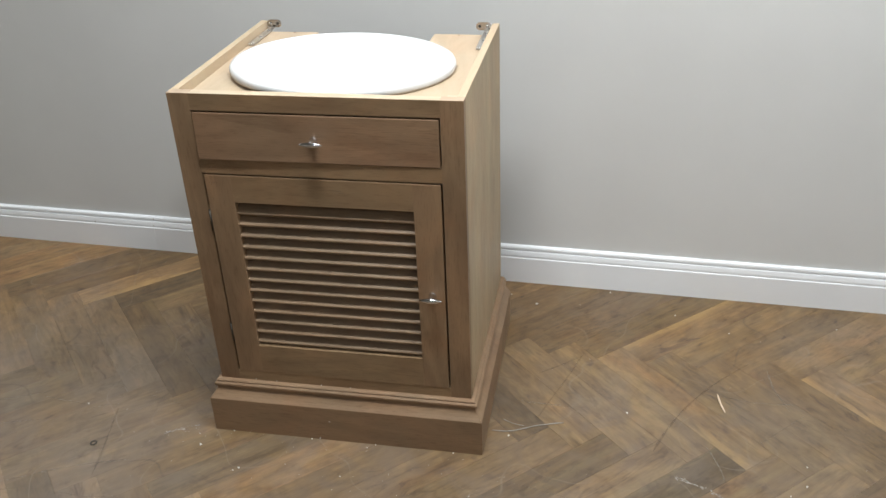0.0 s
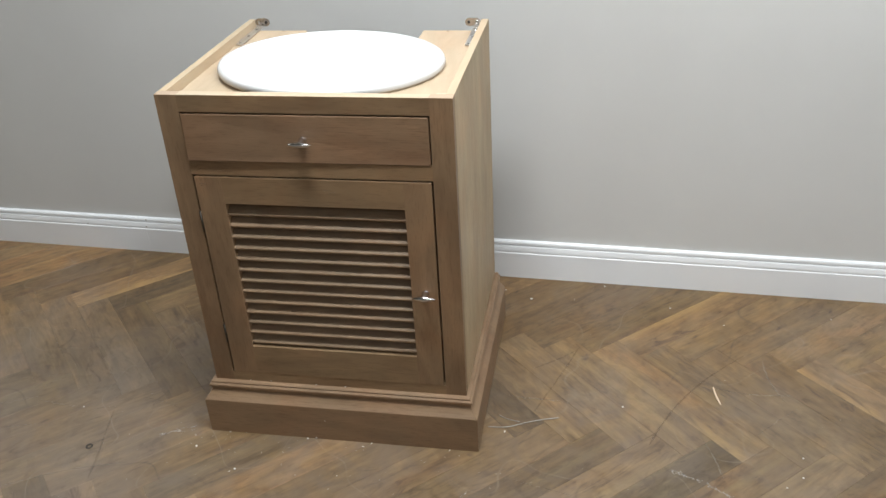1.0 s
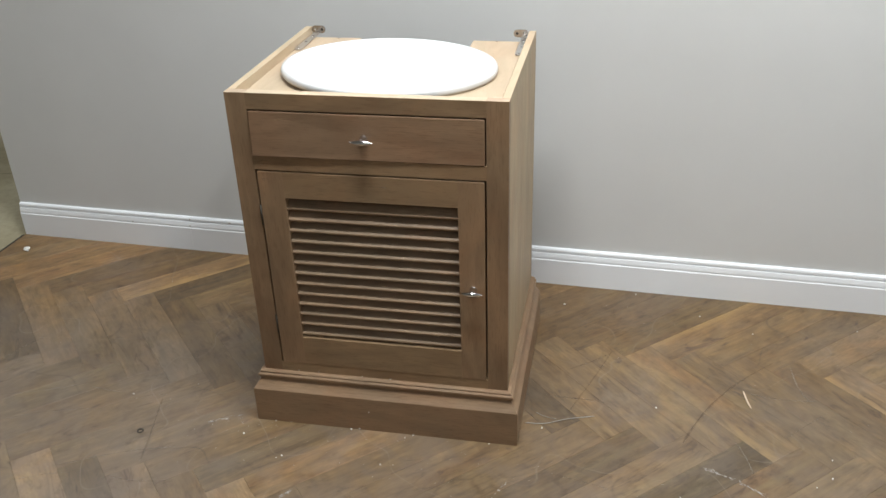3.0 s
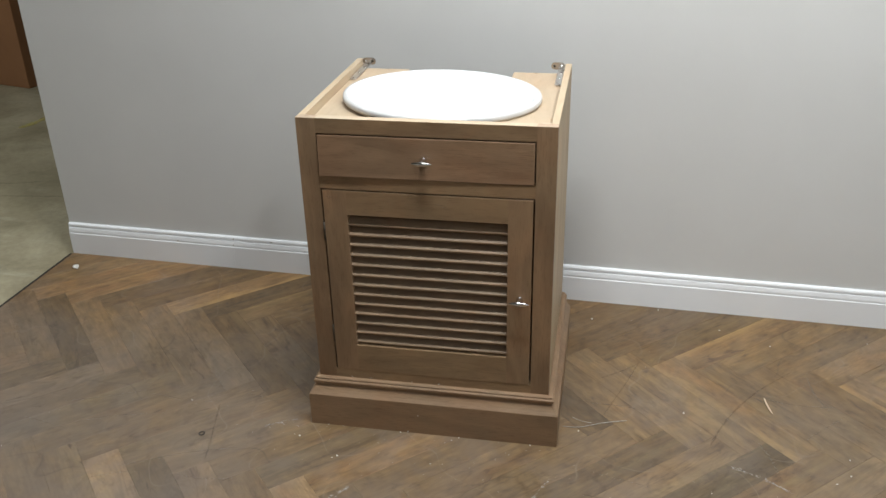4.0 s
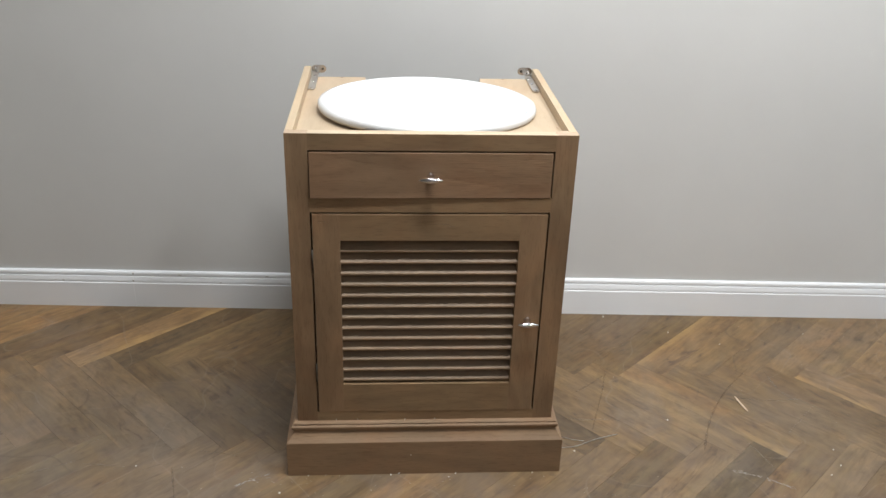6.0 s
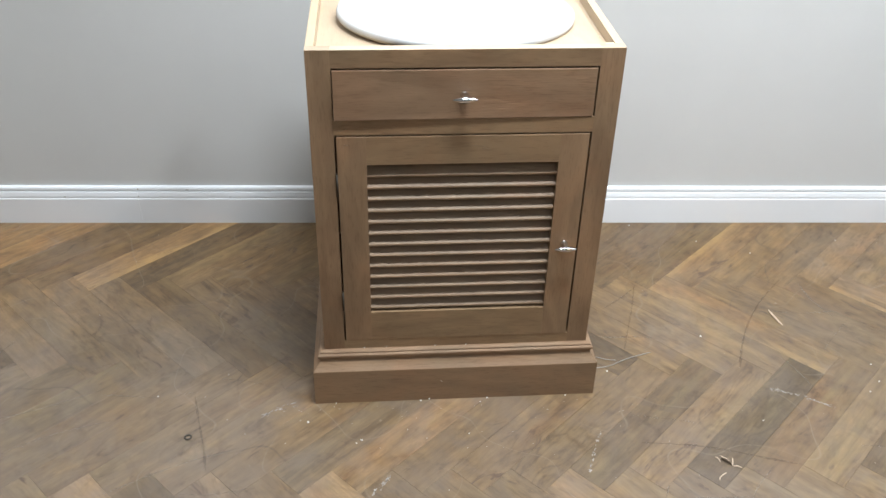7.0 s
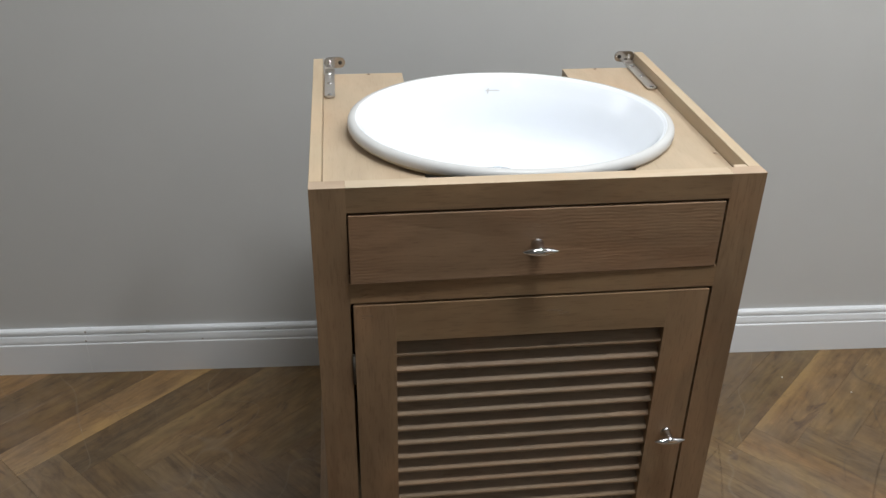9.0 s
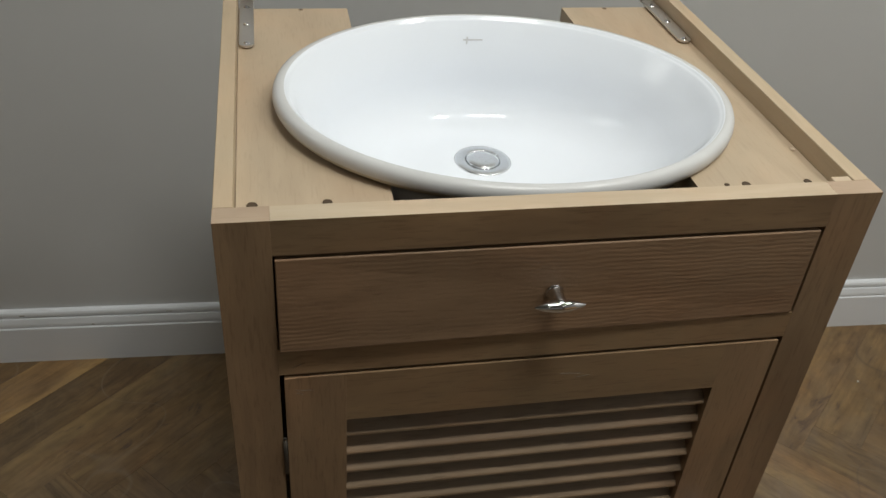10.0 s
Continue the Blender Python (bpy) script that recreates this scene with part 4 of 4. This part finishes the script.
# pale sapwood along one edge: minus for the edge towards the wall's left end
SAPWOOD = {("H", 1, -1): 1.0, ("V", 0, 0): -0.9, ("V", 4, 0): -0.8, ("H", -12, -1): -0.8, ("H", -15, -1): 0.5, ("H", 2, 0): 0.25, ("H", 3, 0): 0.0, ("H", 1, 0): 0.0, ("H", 0, 0): 0.0}
for m in range(-1, 9):
    for j in range(-70, 70):
        for kind in "VH":
            if kind == "V":
                u0, u1, v0, v1 = U0 + j * PW - m * PL, U0 + (j + 1) * PW - m * PL, V0 + j * PW + m * PL, V0 + j * PW + (m + 1) * PL
                turn = -45.0
            else:
                u0, u1, v0, v1 = U0 + j * PW - (m + 1) * PL, U0 + j * PW - m * PL, V0 + PL + (j - 1) * PW + m * PL, V0 + PL + j * PW + m * PL
                turn = 45.0
            c = to_world((u0 + u1) / 2, (v0 + v1) / 2)
            if not (LEFT - 0.4 < c[0] < RIGHT + 0.4 and SOUTH - 0.4 < c[1] < 0.4):
                continue
            m4 = pose(c[0], c[1], 0, 0, 0, turn)
            hl, hw = PL / 2 - GAP, PW / 2 - GAP
            rect = [(-hl, -hw), (hl, -hw), (hl, hw), (-hl, hw)]
            ca, sa = math.cos(radians(turn)), math.sin(radians(turn))
            plan = [(c[0] + x * ca - y * sa, c[1] + x * sa + y * ca) for x, y in rect]
            cut = plan
            for axis, limit, keep in ((0, LEFT, 1), (0, RIGHT, -1), (1, SOUTH, 1), (1, -0.002, -1)):
                if cut:
                    cut = clip(cut, axis, limit, keep)
            if len(cut) < 3 or max(p[0] for p in cut) - min(p[0] for p in cut) < 0.012 or max(p[1] for p in cut) - min(p[1] for p in cut) < 0.012:
                continue
            tone = TONES.get((kind, m), {}).get(j)
            wide = rng.uniform(0.93, 1.07) if rng.random() < 0.75 else rng.uniform(0.8, 1.15)
            warm = rng.uniform(-0.07, 0.07)
            tone = tone or wide
            warm = 0.3 * warm + (0.04 if tone > 1.1 else -0.01 if tone < 0.75 else 0.0)
            tone = 1 + (tone - 1) * 1.15
            sap = SAPWOOD.get((kind, j, m), 0.6 if rng.random() < 0.07 else 0.0)
            flip = sap < 0
            dz = rng.uniform(-0.0001, 0.0001)
            if count >= 296:
                rest.append(cut)
                continue
            if cut is plan or len(cut) == 4 and all(abs(a[0] - b[0]) + abs(a[1] - b[1]) < 1e-6 for a, b in zip(cut, plan)):
                if whole_mesh is None:
                    ob = part("plank", plank_mesh(rect), PLANK, floor)
                    whole_mesh = ob.data
                else:
                    ob = new("plank", whole_mesh)
                    ob.parent = floor
            else:
                s = -1 if flip else 1
                local = [(s * ((x - c[0]) * ca + (y - c[1]) * sa), s * (-(x - c[0]) * sa + (y - c[1]) * ca)) for x, y in cut]
                ob = part("plank", plank_mesh(local), PLANK, floor)
            ob.matrix_local = m4 @ Matrix.Translation((0, 0, dz)) @ pose(0, 0, 0, 0, 0, 180 if flip else 0)
            ob.color = (tone * (1 + warm), tone, tone * (1 - warm), 1 - abs(sap))
            count += 1
if rest:
    b = bmesh.new()
    for poly in rest:
        top = [b.verts.new((x, y, 0)) for x, y in poly]
        low = [b.verts.new((x, y, -THICK)) for x, y in poly]
        b.faces.new(top)
        for i in range(len(poly)):
            k = (i + 1) % len(poly)
            b.faces.new((low[i], low[k], top[k], top[i]))
    ob = part("plank_field", b, PLANK, floor)
    ob["kind"] = "stuff"
# dark strip laid on the concrete as the parquet edge's shadow line
part("edge_gap", box(LEFT - 0.028, LEFT - 0.0005, SOUTH, -0.001, -0.0155, -0.0125), DARK, floor)
part("joint_bed", box(LEFT, RIGHT, SOUTH, -0.001, -0.0155, -0.0016), JOINT_DIRT, floor)

# scuffs, smears and scratches worn into the boards
SCUFFS = [(0.0045, [(0.98, -0.318), (0.885, -0.425), (0.815, -0.530), (0.771, -0.620), (0.741, -0.700)]),
          (0.004, [(0.552, -0.348), (0.523, -0.452), (0.488, -0.560), (0.463, -0.638)]),
          (0.005, [(0.440, -0.945), (0.558, -0.956), (0.641, -0.975), (0.710, -0.996), (0.779, -1.015)]),
          (0.005, [(-0.580, -0.781), (-0.555, -0.864), (-0.530, -0.942), (-0.511, -1.015)]),
          (0.004, [(0.55, -0.36), (0.50, -0.41), (0.44, -0.46)])]
SMEARS = [(0.014, [(-0.412, -0.852), (-0.384, -0.832), (-0.335, -0.816)]),
          (0.008, [(0.787, -0.773), (0.818, -0.785), (0.860, -0.801)]),
          (0.005, [(0.868, -0.806), (0.893, -0.821), (0.921, -0.837)]),
          (0.008, [(0.353, -0.911), (0.331, -0.963), (0.306, -1.035)]),
          (0.012, [(-0.154, -1.082), (-0.135, -1.055), (-0.120, -1.037)])]
SCRATCHES = [(0.003, [(0.86, -0.66), (0.885, -0.72), (0.90, -0.78)]),
             (0.003, [(1.02, -0.34), (1.03, -0.42), (1.06, -0.50)]),
             (0.003, [(0.90, -0.47), (0.98, -0.48), (1.08, -0.47)]),
             (0.0025, [(-0.95, -0.95), (-0.86, -0.90), (-0.74, -0.86)]),
             (0.0025, [(-1.02, -0.86), (-0.92, -0.82), (-0.80, -0.76)]),
             (0.0025, [(-0.72, -1.08), (-0.58, -1.0), (-0.45, -0.95)])]
rnd = random.Random(77)
for k in range(18):
    x, y = (rnd.uniform(-1.15, -0.40), rnd.uniform(-1.15, -0.55)) if k % 2 else (rnd.uniform(0.45, 1.15), rnd.uniform(-1.15, -0.55))
    a, half, bow = rnd.uniform(-0.3, 1.2), rnd.uniform(0.03, 0.09), rnd.uniform(-0.012, 0.012)
    dx, dy = math.cos(a) * half, math.sin(a) * half
    SCRATCHES.append((rnd.uniform(0.0012, 0.0024), [(x - dx, y - dy), (x - math.sin(a) * bow, y + math.cos(a) * bow), (x + dx, y + dy)]))
MARKS = [("scuff_mark", SCUFF, *m) for m in SCUFFS] + [("plaster_smear", CHALKY, *m) for m in SMEARS] + [("scratch", PALE_SCRATCH, *m) for m in SCRATCHES]
for i, (name, mat, width, pts) in enumerate(MARKS):
    if name == "plaster_smear":
        part(name, smear(pts, width, 0.0007, i), mat, floor)
    else:
        part(name, ribbon(pts, width, 0.0007, 0.5, i), mat, floor)
ground = bpy.data.objects["ground"]
part("chalk_line", ribbon([(-2.772, 1.301), (-2.740, 1.406), (-2.722, 1.567)], 0.05, -0.0150, 0.4, 3), faint("yellow_chalk_dust", (0.55, 0.48, 0.12), 0.6), ground)
part("crack", ribbon([(-2.474, 0.588), (-2.294, 0.590), (-2.152, 0.643)], 0.008, -0.0151, 0.5, 5), SCUFF, ground)
part("slab_joint", ribbon([(-2.9, 0.36), (-2.342, 0.436), (-1.910, 0.504), (-1.3, 0.58)], 0.010, -0.0152, 0.3, 6), SCUFF, ground)
